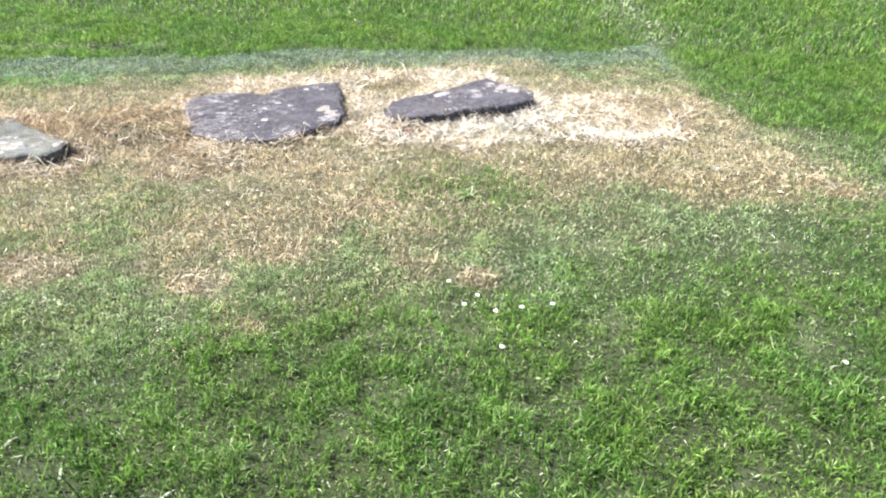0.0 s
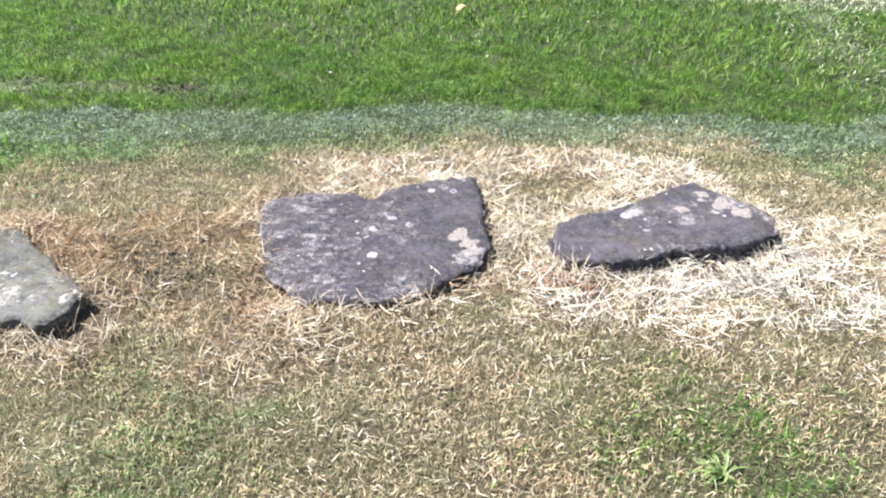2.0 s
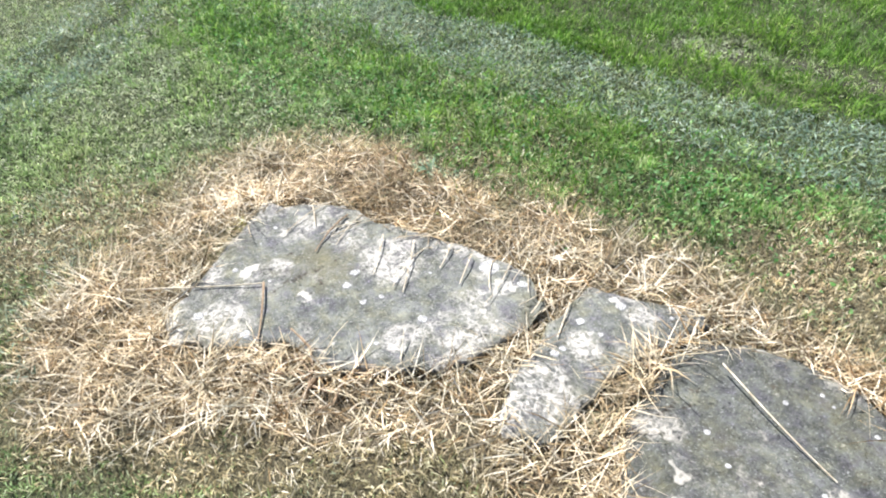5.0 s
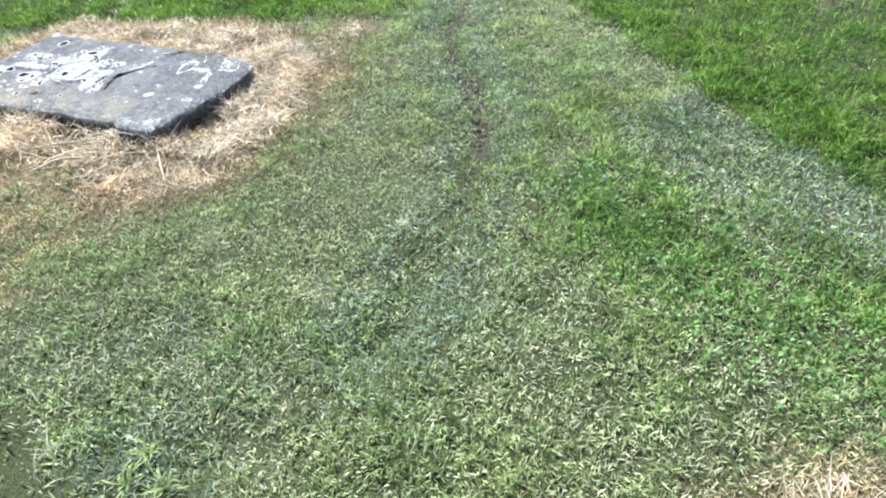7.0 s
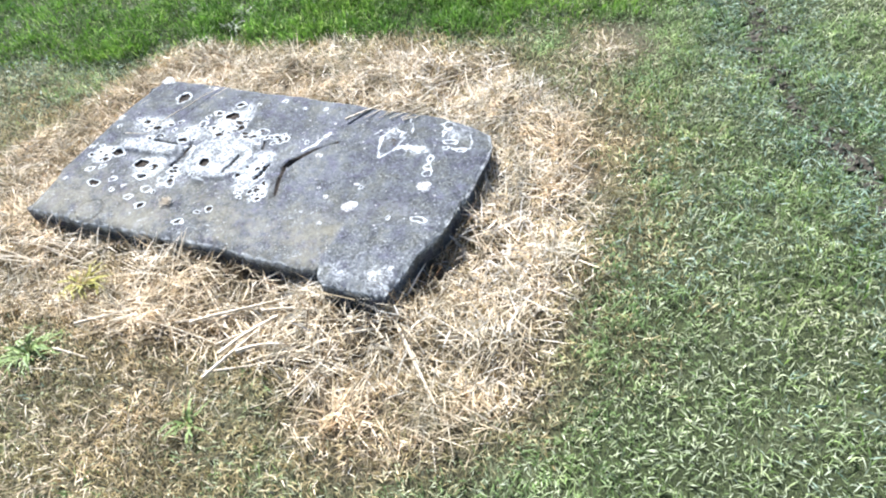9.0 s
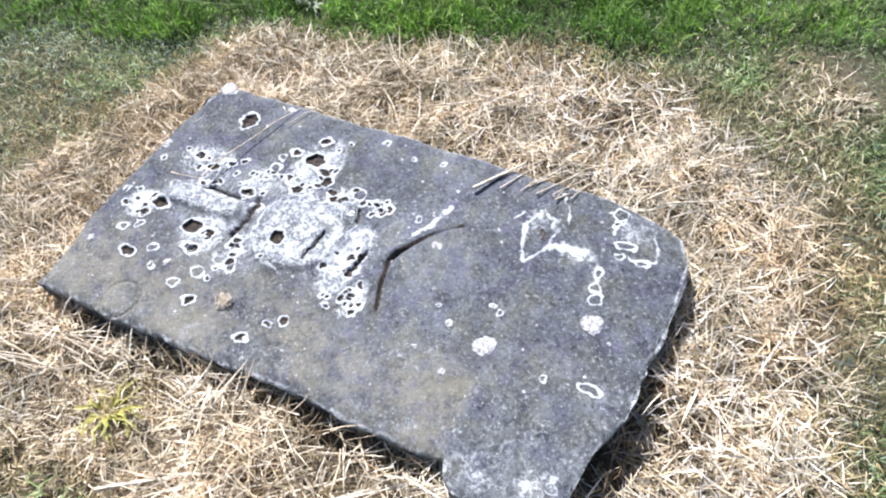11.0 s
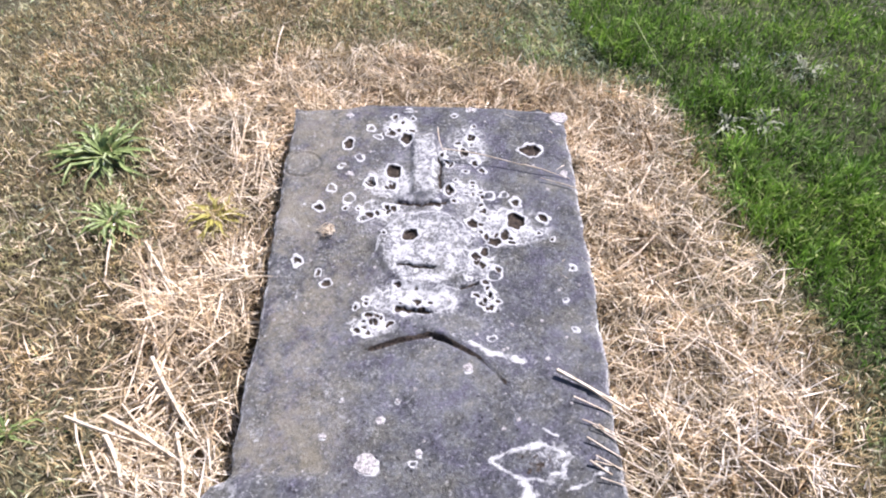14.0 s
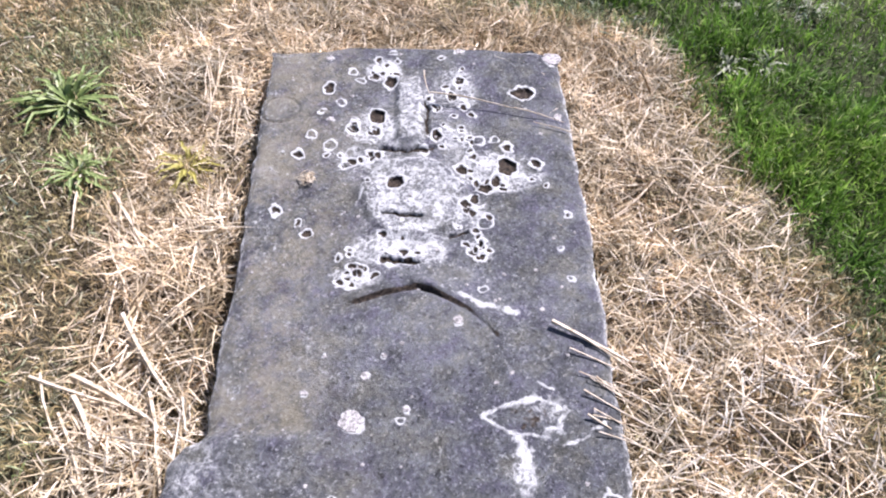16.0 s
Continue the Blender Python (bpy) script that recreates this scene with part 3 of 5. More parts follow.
DOTS = ((0.953, 0.226, 0.018, 0.024), (0.87, 0.247, 0.008, 0.008), (0.832, 0.278, 0.005, 0.004), (0.833, 0.177, 0.004, 0.004), (0.899, 0.146, 0.005, 0.007),
        (0.93, 0.315, 0.007, 0.005), (-0.012, 0.449, 0.010, 0.012), (0.015, 0.672, 0.026, 0.022), (0.233, 0.15, 0.007, 0.010), (0.019, 0.136, 0.009, 0.007),
        (0.225, 0.66, 0.012, 0.008), (0.74, 0.563, 0.005, 0.005), (1.122, 0.351, 0.022, 0.018), (0.76, 0.41, 0.011, 0.008))
# fields of crust: the same, and how thick
CRUSTS = ((0.062, 0.264, 0.036, 0.042, 0.9), (0.198, 0.334, 0.11, 0.045, 0.7), (0.13, 0.43, 0.10, 0.06, 0.52), (0.257, 0.245, 0.065, 0.06, 0.66), (0.459, 0.338, 0.12, 0.115, 0.66),
          (0.392, 0.508, 0.065, 0.10, 0.72), (0.60, 0.30, 0.05, 0.10, 0.82), (0.668, 0.224, 0.027, 0.05, 0.74), (0.508, 0.438, 0.05, 0.045, 0.74), (0.60, 0.457, 0.03, 0.028, 0.8),
          (0.29, 0.43, 0.04, 0.05, 0.62), (0.35, 0.20, 0.05, 0.05, 0.48), (1.04, 0.50, 0.05, 0.022, 0.62), (0.935, 0.55, 0.03, 0.05, 0.40), (1.13, 0.60, 0.07, 0.06, 0.34),
          (1.15, 0.0, 0.05, 0.06, 0.52), (1.04, 0.0, 0.06, 0.07, 0.40), (1.08, 0.10, 0.10, 0.07, 0.30), (0.36, 0.33, 0.33, 0.20, 0.36), (0.70, 0.42, 0.10, 0.12, 0.26))
ARC = [(0.723, 0.21), (0.712, 0.243), (0.699, 0.275), (0.692, 0.308), (0.685, 0.336), (0.697, 0.369), (0.714, 0.396), (0.734, 0.427), (0.765, 0.458), (0.793, 0.478)]
BONE = [(0.690, 0.385), (0.705, 0.42), (0.728, 0.455), (0.742, 0.49), (0.745, 0.51)]
OVAL = [(0.946, 0.435), (0.92, 0.491), (0.912, 0.535), (0.939, 0.581), (0.971, 0.566), (0.981, 0.534), (0.978, 0.496)]
CHAIN = [(0.983, 0.494), (1.024, 0.502), (1.067, 0.500), (1.094, 0.464), (1.103, 0.418)]
WEB = ([(1.10, 0.555), (1.096, 0.595), (1.071, 0.625), (1.087, 0.645), (1.116, 0.631), (1.103, 0.603)], [(1.108, 0.551), (1.143, 0.524), (1.171, 0.517), (1.195, 0.532), (1.182, 0.571), (1.167, 0.606)],
       [(0.90, 0.56), (0.875, 0.52)], [(1.00, 0.56), (0.985, 0.61), (0.955, 0.64)])
BROW = [(0.50, 0.217), (0.42, 0.232), (0.372, 0.28), (0.359, 0.343), (0.381, 0.394), (0.435, 0.43)]
CHEEK = [(0.547, 0.44), (0.576, 0.39), (0.572, 0.35)]
SLOTS = ([(0.323, 0.265), (0.329, 0.324), (0.322, 0.373)], [(0.512, 0.271), (0.514, 0.318), (0.521, 0.348)], [(0.57, 0.40), (0.556, 0.435)], [(0.62, 0.27), (0.63, 0.34)],
         [(0.17, 0.362), (0.28, 0.362)])


def carved_shape(x, y, rim):
    u, v = carved_uv(x, y)
    uw = u + 0.014 * (cloud(u, v, 0.03, 41) - 0.5) + 0.006 * (lattice(u, v, 0.009, 52) - 0.5)
    vw = v + 0.014 * (cloud(u, v, 0.03, 42) - 0.5) + 0.006 * (lattice(u, v, 0.009, 54) - 0.5)
    crust, pit_and_shade, ring = np.zeros_like(u), np.zeros_like(u), np.zeros_like(u)
    z = 0.006 * (cloud(u, v, 0.22, 43) - 0.5) + 0.002 * (cloud(u, v, 0.03, 44) - 0.5)
    for a, b, ra, rb, thick in CRUSTS:
        crust = np.maximum(crust, 0.94 * thick * (1 - step(0.35, 1.5, np.hypot((uw - a) / ra, (vw - b) / rb))))
    eaten = step(0.15, 0.5, crust)
    z += eaten * (0.006 * (cloud(u, v, 0.045, 47) - 0.5) - 0.001)
    crust = crust * (0.72 + 0.56 * lattice(uw, vw, 0.028, 48))
    for a, b, ra, rb in DOTS:
        crust = np.maximum(crust, 1 - step(0.8, 1.15, np.hypot((uw - a) / ra, (vw - b) / rb)))
    # lines of crust: the bone's end, an oval colony, a chain and a web below it
    for line, wide, closed in [(BONE, 0.012, False), (OVAL, 0.009, True), (CHAIN, 0.016, False), (BROW, 0.006, False), (CHEEK, 0.005, False)] + [(w, 0.005, False) for w in WEB]:
        d = to_line(uw, vw, line, closed)
        ring = np.maximum(ring, np.exp(-(d / wide) ** 2) * (0.3 + 0.8 * lattice(u, v, 0.016, 51)))
    ring = np.maximum(ring, 0.8 * np.exp(-(to_line(uw, vw, OVAL, True) / 0.007) ** 2))
    within = inside(u, v, OVAL)
    pit_and_shade = np.maximum(pit_and_shade, 0.5 * within * step(0.006, 0.014, to_line(uw, vw, OVAL, True)) * step(0.35, 0.6, cloud(u, v, 0.03, 49)))
    # eaten pits with white rims: those that stand out, and small chance ones in the crusts
    r = np.random.default_rng(11)
    chance = []
    for k in range(110):
        a, b, ra, rb, thick = CRUSTS[r.integers(0, 12)]
        p = (a + r.normal(0, ra * 0.6), b + r.normal(0, rb * 0.6))
        if math.hypot((p[0] - 0.46) / 0.11, (p[1] - 0.34) / 0.11) > 0.95 and not (0.08 < p[0] < 0.3 and 0.28 < p[1] < 0.36):
            s = r.uniform(0.003, 0.0075)
            chance.append((*p, s * r.uniform(0.7, 1.3), s))
    for a, b, ra, rb in PITS_HEAD + PITS_FACE + tuple(chance):
        near = (np.abs(u - a) < ra + 0.03) & (np.abs(v - b) < rb + 0.03)
        d = np.hypot((uw[near] - a) / ra, (vw[near] - b) / rb)
        s = (d - 1) * min(ra, rb) + 0.004 * (lattice(u[near], v[near], 0.012, 50) - 0.5)
        broad = 0.0045 if ra > 0.0085 else 0.0032
        ring[near] = np.maximum(ring[near] * step(-0.003, 0.001, s), np.exp(-((s - 0.8 * broad) / broad) ** 2))
        crust[near] *= step(-0.002, 0.002, s)
        pit_and_shade[near] = np.maximum(pit_and_shade[near] * step(0.0, 0.004, np.abs(s)), 1 - step(-0.0015, 0.0012, s))
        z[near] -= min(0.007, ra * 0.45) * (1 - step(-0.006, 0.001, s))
        z[near] += 0.001 * np.exp(-((s - 0.004) / 0.004) ** 2)
    for a, b, ra, rb in RINGS:
        near = (np.abs(u - a) < ra + 0.03) & (np.abs(v - b) < rb + 0.03)
        d = np.hypot((uw[near] - a) / ra, (vw[near] - b) / rb)
        s = (d - 1) * min(ra, rb)
        ring[near] = np.maximum(ring[near] * step(-0.002, 0.001, s), np.exp(-((s - 0.002) / 0.0032) ** 2))
        crust[near] *= step(-0.001, 0.002, s)
        pit_and_shade[near] = np.maximum(pit_and_shade[near] * step(0.0, 0.004, np.abs(s)), 0.55 * (1 - step(0.0, 0.4, d)))
    # worn carving: a domed head under a brow, a shaft above it, a bowed bone below
    dome = np.hypot((u - 0.465) / 0.12, (v - 0.335) / 0.118)
    z += 0.009 * (1 - step(0.80, 1.02, dome)) + 0.006 * (1 - step(0.75, 1.0, dome)) * (cloud(u, v, 0.05, 59) - 0.5)
    z += 0.004 * np.exp(-(to_line(u, v, BROW) / 0.010) ** 2)
    shaft = step(0.075, 0.10, u) * (1 - step(0.285, 0.318, u)) * step(0.288, 0.306, v) * (1 - step(0.345, 0.362, v))
    z += 0.011 * shaft
    crust = np.maximum(crust, 0.52 * shaft * (1 - pit_and_shade))
    crust = np.maximum(crust, 0.62 * (1 - step(0.75, 1.0, dome)) * (1 - pit_and_shade) * (0.55 + 0.8 * cloud(u, v, 0.05, 56)))
    for cut in SLOTS:
        d = to_line(uw, vw, cut)
        z -= 0.009 * np.exp(-(d / 0.005) ** 2)
        # shade inside each slot is put into the colour as well as cut
        pit_and_shade = np.maximum(pit_and_shade, 0.85 * np.exp(-(d / 0.0042) ** 2))
        crust *= 1 - 0.8 * np.exp(-(d / 0.005) ** 2)
    bow = to_line(u, v, ARC)
    below = u - np.interp(v, [p[1] for p in ARC], [p[0] for p in ARC])
    deep = np.interp(v, (0.205, 0.225, 0.28, 0.31, 0.325, 0.37, 0.40, 0.45, 0.48, 0.49), (0.0, 0.6, 0.9, 0.45, 1.0, 1.0, 0.55, 0.25, 0.35, 0.0)) * (0.8 + 0.4 * lattice(u, v, 0.03, 53))
    z += 0.013 * deep * np.exp(np.minimum(below, 0) / 0.035) * (1 - step(-0.003, 0.006, below))
    z -= 0.009 * np.exp(-(bow / 0.006) ** 2) * deep
    # shadow line under the bow, painted dark along the groove
    pit_and_shade = np.maximum(pit_and_shade, 0.95 * np.exp(-(bow / 0.0052) ** 2) * step(0.15, 0.5, deep))
    crust *= 1 - np.exp(-(bow / 0.012) ** 2) * step(0.1, 0.4, deep)
    ring *= 1 - np.exp(-(bow / 0.008) ** 2) * step(0.1, 0.4, deep)
    # a flaked disc in the corner by the head, and the thicker broken corner
    flake = np.hypot(u - 0.20, v - 0.035)
    z -= 0.003 * np.exp(-((flake - 0.042) / 0.004) ** 2) * (u > 0.16)
    # crease round the flake is coloured darker too
    pit_and_shade = np.maximum(pit_and_shade, 0.6 * np.exp(-((flake - 0.042) / 0.0028) ** 2) * step(0.18, 0.22, u))
    block = step(0.955, 0.985, u + 0.02 * (cloud(v, u, 0.06, 45) - 0.5)) * (1 - step(0.10, 0.26, v - 0.5 * (u - 1.0)))
    z += 0.014 * block
    crust = np.maximum(crust, 0.26 * block * (0.5 + 0.9 * cloud(u, v, 0.07, 57)))
    bloom = (1 - step(0.10, 0.30, v + 0.14 * (cloud(u, v, 0.12, 46) - 0.5))) * (1 - block)
    bloom = np.maximum(bloom, 0.9 * np.exp(-(((u - 1.135) / 0.02) ** 2 + ((v - 0.0) / 0.02) ** 2)))
    crust = np.maximum(crust, 0.34 * (1 - step(0.0, 0.16, v)) * cloud(u, v, 0.10, 60) + 0.10 * cloud(u, v, 0.16, 61))
    crust = np.maximum(crust, 0.60 * np.exp(-rim / 0.010) * (0.5 + cloud(u, v, 0.05, 58)))
    return z, crust, pit_and_shade, bloom, ring


def plain_shape(seed, lichen, patches=(), bump=0.010, streaked=None):
    def shape(x, y, rim):
        z = bump * (cloud(x, y, 0.18, seed) - 0.5) + 0.4 * bump * (cloud(x, y, 0.04, seed + 1) - 0.5)
        c = lichen * step(0.30, 0.75, cloud(x, y, 0.14, seed + 2)) + 0.25 * np.exp(-rim / 0.02)
        for a, b, r in patches:
            d = np.hypot(x - a + 0.03 * (lattice(x, y, 0.05, seed + 5) - 0.5), y - b + 0.03 * (lattice(x, y, 0.05, seed + 6) - 0.5)) / r
            c = np.maximum(c, 0.75 * (1 - step(0.5, 1.2, d)))
        if streaked:
            # pale scratchy streaks that fade towards one end
            p, q = 0.83 * x + 0.55 * y, -0.55 * x + 0.83 * y
            share = 1 - step(streaked[0], streaked[1], p)
            c = np.maximum(c, share * 0.6 * step(0.40, 0.72, cloud(p * 0.45, q, 0.016, seed + 8)))
            z -= 0.003 * share * step(0.5, 0.7, cloud(p * 0.3, q, 0.03, seed + 9))
        return z, c, 0.5 * step(0.66, 0.8, cloud(x, y, 0.05, seed + 3)), 0.8 * step(0.5, 0.8, cloud(x, y, 0.25, seed + 4)), 0.8 * step(0.62, 0.8, cloud(x, y, 0.06, seed + 7)) * (c > 0.25)
    return shape


LICHEN, ln_n, ln_l, ln_b = material("white_lichen", 0.9)
ln_l.new(ramp(ln_n, ln_l, grain(ln_n, ln_l, 150, 5, 0.7), [(0.38, (0.14, 0.14, 0.14)), (0.58, (0.50, 0.50, 0.49))]), ln_b.inputs["Base Color"])
relief(ln_n, ln_l, ln_b, grain(ln_n, ln_l, 260, 3), 0.5, 0.004)


CHIP = plain("bare_chip", [(0.3, (0.13, 0.115, 0.10)), (0.7, (0.36, 0.33, 0.30))], 90, 0.85)


def lichen(parent, at, radius, hole, surface, seed, mat=None, name="lichen_patch"):
    """A crust of lichen on a stone: a ragged disc, or a ring round a hole."""
    bm = bmesh.new()
    k = 30
    ang = np.arange(k) * 2 * np.pi / k
    ragged = 1 + (1.3 if mat else 0.55) * (cloud(np.cos(ang) * 1.2 + seed, np.sin(ang) * 1.2, 0.8, 61) - 0.5) + 0.25 * (lattice(ang * 3, ang * 0 + seed, 0.5, 62) - 0.5)
    rings = []
    for share, lift in ((1.0, -0.0012), (0.9, 0.0012), (0.45 + 0.45 * hole, 0.0015), (max(hole, 0.2), -0.0010 if hole > 0.1 else 0.0016)):
        r = radius * (share if share > 0.95 else share * (0.9 + 0.1 * ragged)) * (ragged if share > 0.4 else 1)
        px, py = at[0] + r * np.cos(ang), at[1] + r * np.sin(ang)
        pz = surface(px, py) + lift
        rings.append([bm.verts.new(c) for c in zip(px, py, pz)])
    for a, b in zip(rings, rings[1:]):
        for i in range(k):
            j = (i + 1) % k
            bm.faces.new((a[i], a[j], b[j], b[i]))
    if hole < 0.1:
        bm.faces.new(rings[-1])
    return part(name, bm, mat or LICHEN, parent)


def gravestone(name, outline, top, cell, mat, shape, label, tilt=(0, 0), rag=0.006, crusts=(), chips=(), under=0.012):
    mid = np.array(outline).mean(0)
    thing = tagged(new(name), label, "gravestone", "flat gravestones")
    body = new("slab", slab_mesh("slab", outline, top, cell, mat, shape, tilt, -0.04, rag, under))
    body.parent = thing

    def surface(x, y):
        return top + shape(x, y, np.full(np.shape(x), 1.0))[0] + tilt[0] * (x - mid[0]) + tilt[1] * (y - mid[1])
    for k, (x, y, r, hole) in enumerate(crusts):
        lichen(thing, (x, y), r, hole, surface, k * 1.7)
    for k, (x, y, r) in enumerate(chips):
        lichen(thing, (x, y), r, 0.0, surface, k * 2.3 + 5, CHIP, "chipped_spot")
    return thing


def spots(n, outline, lo, hi, seed, hole=0.0):
    """Chance small lichens on a stone."""
    r = np.random.default_rng(seed)
    pts = np.array(outline)
    out = []
    while len(out) < n:
        x, y = r.uniform(pts[:, 0].min(), pts[:, 0].max()), r.uniform(pts[:, 1].min(), pts[:, 1].max())
        if inside(np.array([x]), np.array([y]), outline)[0] and to_line(np.array([x]), np.array([y]), outline, True)[0] > 0.03:
            out.append((x, y, r.uniform(lo, hi), hole))
    return out


marks = [(*carved(a, b), 0.5 * (ra + rb), 0.0) for a, b, ra, rb in DOTS]
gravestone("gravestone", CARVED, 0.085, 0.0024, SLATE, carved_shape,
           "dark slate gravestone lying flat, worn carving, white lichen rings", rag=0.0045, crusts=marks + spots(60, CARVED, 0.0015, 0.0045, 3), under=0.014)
gravestone("gravestone", DARK, 0.06, 0.008, SLATE_B, plain_shape(50, 0.40, ((-1.46, 6.03, 0.06), (-1.75, 6.5, 0.03), (-2.2, 6.1, 0.03)), streaked=(1.55, 2.05)),
           "broken purple-grey slate slab sunk in dry grass", (0.0, 0.02), 0.013, [(-1.78, 5.92, 0.022, 0), (-1.78, 6.45, 0.016, 0), (-1.69, 6.48, 0.016, 0.5)] + spots(14, DARK, 0.003, 0.008, 4), [(-1.54, 6.17, 0.05), (-1.49, 6.13, 0.04), (-1.46, 6.08, 0.03)])
gravestone("gravestone", SMALL, 0.078, 0.008, SLATE_B, plain_shape(60, 0.40, ((-0.95, 6.6, 0.05), (-0.62, 6.85, 0.06), (-0.75, 6.62, 0.05))),
           "small broken slate slab with pale lichen in straw", (0.03, 0.02), 0.012, [(-0.98, 6.57, 0.025, 0)] + spots(8, SMALL, 0.004, 0.010, 5), [(-0.64, 6.80, 0.05), (-0.57, 6.76, 0.045), (-0.79, 6.70, 0.03), (-0.72, 6.86, 0.03)])
gravestone("gravestone", POINTED, 0.045, 0.008, GREEN_GREY, plain_shape(70, 0.34, ((-3.34, 5.11, 0.07), (-2.77, 5.19, 0.07), (-3.01, 5.26, 0.03), (-3.0, 5.02, 0.035), (-3.18, 5.0, 0.03), (-2.81, 5.02, 0.03))),
           "grey-green sandstone slab with a pointed broken end", (0.05, 0.0), 0.011, crusts=[(-2.95, 5.09, 0.018, 0), (-2.87, 5.22, 0.02, 0)] + spots(10, POINTED, 0.004, 0.010, 6))
gravestone("gravestone", PALE, 0.03, 0.008, GREY, plain_shape(80, 0.58, ((-4.40, 4.76, 0.05), (-4.13, 4.89, 0.11), (-4.17, 4.42, 0.09), (-4.35, 4.47, 0.04), (-4.28, 4.62, 0.04),
                                                                          (-3.87, 5.08, 0.05), (-3.77, 4.88, 0.08), (-3.88, 4.77, 0.06))),
           "pale sandstone slab mottled with white lichen", rag=0.012, crusts=[(-3.95, 5.1, 0.03, 0)] + spots(16, PALE, 0.004, 0.014, 7))
gravestone("stone_fragment", SHARD, 0.032, 0.008, GREY, plain_shape(90, 0.5, ((-3.55, 4.95, 0.10), (-3.6, 5.12, 0.06), (-3.58, 5.3, 0.05))), "broken sandstone fragment wedged between two slabs",
           rag=0.012, crusts=spots(6, SHARD, 0.006, 0.016, 8))


# ---- grass and straw ----
def blades(name, x, y, z, length, width, lean, curl, turn, mat, label, category, kite=False):
    """Bent, tapering blades: arrays of root, length, width, lean from upright, curl and heading."""
    hx, hy = np.cos(turn), np.sin(turn)
    spin = turn + np.pi / 2 + RNG.normal(0, 0.5, len(x))
    sx, sy = np.cos(spin) * width / 2, np.sin(spin) * width / 2
    root = np.stack([x, y, z], -1)
    side = np.stack([sx, sy, RNG.normal(0, 0.3, len(x)) * width], -1)

    def along(a):
        return np.stack([hx * np.sin(a), hy * np.sin(a), np.cos(a)], -1)
    mid = root + along(lean) * (length * 0.55)[:, None]
    tip = mid + along(lean + curl) * (length * 0.45)[:, None]
    for p in (mid, tip):
        p[:, 2] = np.maximum(p[:, 2], z + 0.002)
    if kite:
        co = np.stack([root, mid + side, tip, mid - side], 1).reshape(-1, 3)
        k = np.arange(len(x))[:, None] * 4
        me = from_arrays(name, co, [k + np.array([[0, 1, 3]]), k + np.array([[1, 2, 3]])], mat)
        return tagged(new(name, me), label, category, kind="stuff")
    co = np.stack([root - side, root + side, mid + side * 0.8, mid - side * 0.8, tip], 1).reshape(-1, 3)
    k = np.arange(len(x))[:, None] * 5
    me = from_arrays(name, co, [k + np.array([[0, 1, 2, 3]]), k + np.array([[3, 2, 4]])], mat)
    return tagged(new(name, me), label, category, kind="stuff")


def scatter(lo, hi, per):
    n = int((hi[0] - lo[0]) * (hi[1] - lo[1]) * per)
    return RNG.uniform(lo[0], hi[0], n), RNG.uniform(lo[1], hi[1], n)


def off_stones(x, y, grow=0.0):
    keep = (np.hypot(x + 2.47, y - 5.19) > 0.10) | (RNG.random(len(x)) < 0.12)
    for s in STONES:
        k = inside(x, y, s)
        if grow < 0:
            k &= to_line(x, y, s, True) > -grow
        keep &= ~k
    return keep


def lawn(per):
    """Roots over the walked stretch of the lawn."""
    sets = [scatter((-10.3, 1.6), (-6.0, 7.0), per), scatter((-6.0, 3.3), (-3.0, 8.0), per), scatter((-3.0, 3.2), (2.9, 8.6), per)]
    x, y = np.concatenate([s[0] for s in sets]), np.concatenate([s[1] for s in sets])
    k = off_stones(x, y) & (RNG.random(len(x)) < step(0, 0.5, np.minimum(np.minimum(x + 10.3, 2.9 - x), y - 1.6 - 1.7 * step(-6.4, -5.6, x)) + 0.5 * cloud(x, y, 0.5, 27) - 0.2))
    return x[k], y[k]


def pick(x, y, p):
    k = RNG.random(len(x)) < p
    return x[k], y[k], k


def u(lo, hi, n):
    return RNG.uniform(lo, hi, n)


x, y = lawn(12000)
more = [np.concatenate(c) for c in zip(scatter((-9.0, 2.4), (-3.2, 6.3), 10000), scatter((-2.6, 2.6), (2.6, 5.2), 9000))]
keep = off_stones(*more) & ((more[0] < -5.5) | (more[0] > -2.6) | (more[1] > 3.4))
x, y = np.concatenate([x, more[0][keep]]), np.concatenate([y, more[1][keep]])
straw, tall, mat_share = cover(x, y)
clump = lattice(x, y, 0.05, 70) * 0.55 + lattice(x, y, 0.13, 71) * 0.45
clump = step(0.2, 0.8, clump)
bare = np.exp(-(to_line(x, y, TRACK) / 0.055) ** 2) * step(5.9, 6.4, -x) * (0.1 + 1.1 * lattice(x, y, 0.1, 18))
bare = np.clip(bare, 0, 1)
a, b, k = pick(x, y, tall * (0.5 + 0.6 * clump))
n = len(a)
blades("long_grass", a, b, ground_z(a, b), u(0.03, 0.07, n) * (0.55 + 0.9 * clump[k]) * np.where((a > -2.6) & (b < 6.6), 0.72, 1.0), u(0.0024, 0.0048, n), u(0.05, 0.9, n), u(0.1, 1.0, n), u(0, 6.283, n), LONG,
       "long bright green grass behind the stones", "grass", True)
rest = (1 - tall) * (1 - step(0.1, 0.78, straw)) * (1 - 0.55 * mat_share) * (1 - 0.95 * bare)
green_lane = np.exp(-((y - np.interp(x, EDGE_X, EDGE_Y) + 0.70) / 0.36) ** 2) * (x < -3.4)
pale = (0.30 + 0.45 * step(0.3, 0.65, cloud(x, y, 0.5, 14))) * (x < -4.4) * (1 - green_lane)
a, b, k = pick(x, y, rest * (0.4 + 0.7 * clump) * (1 - pale))
n = len(a)
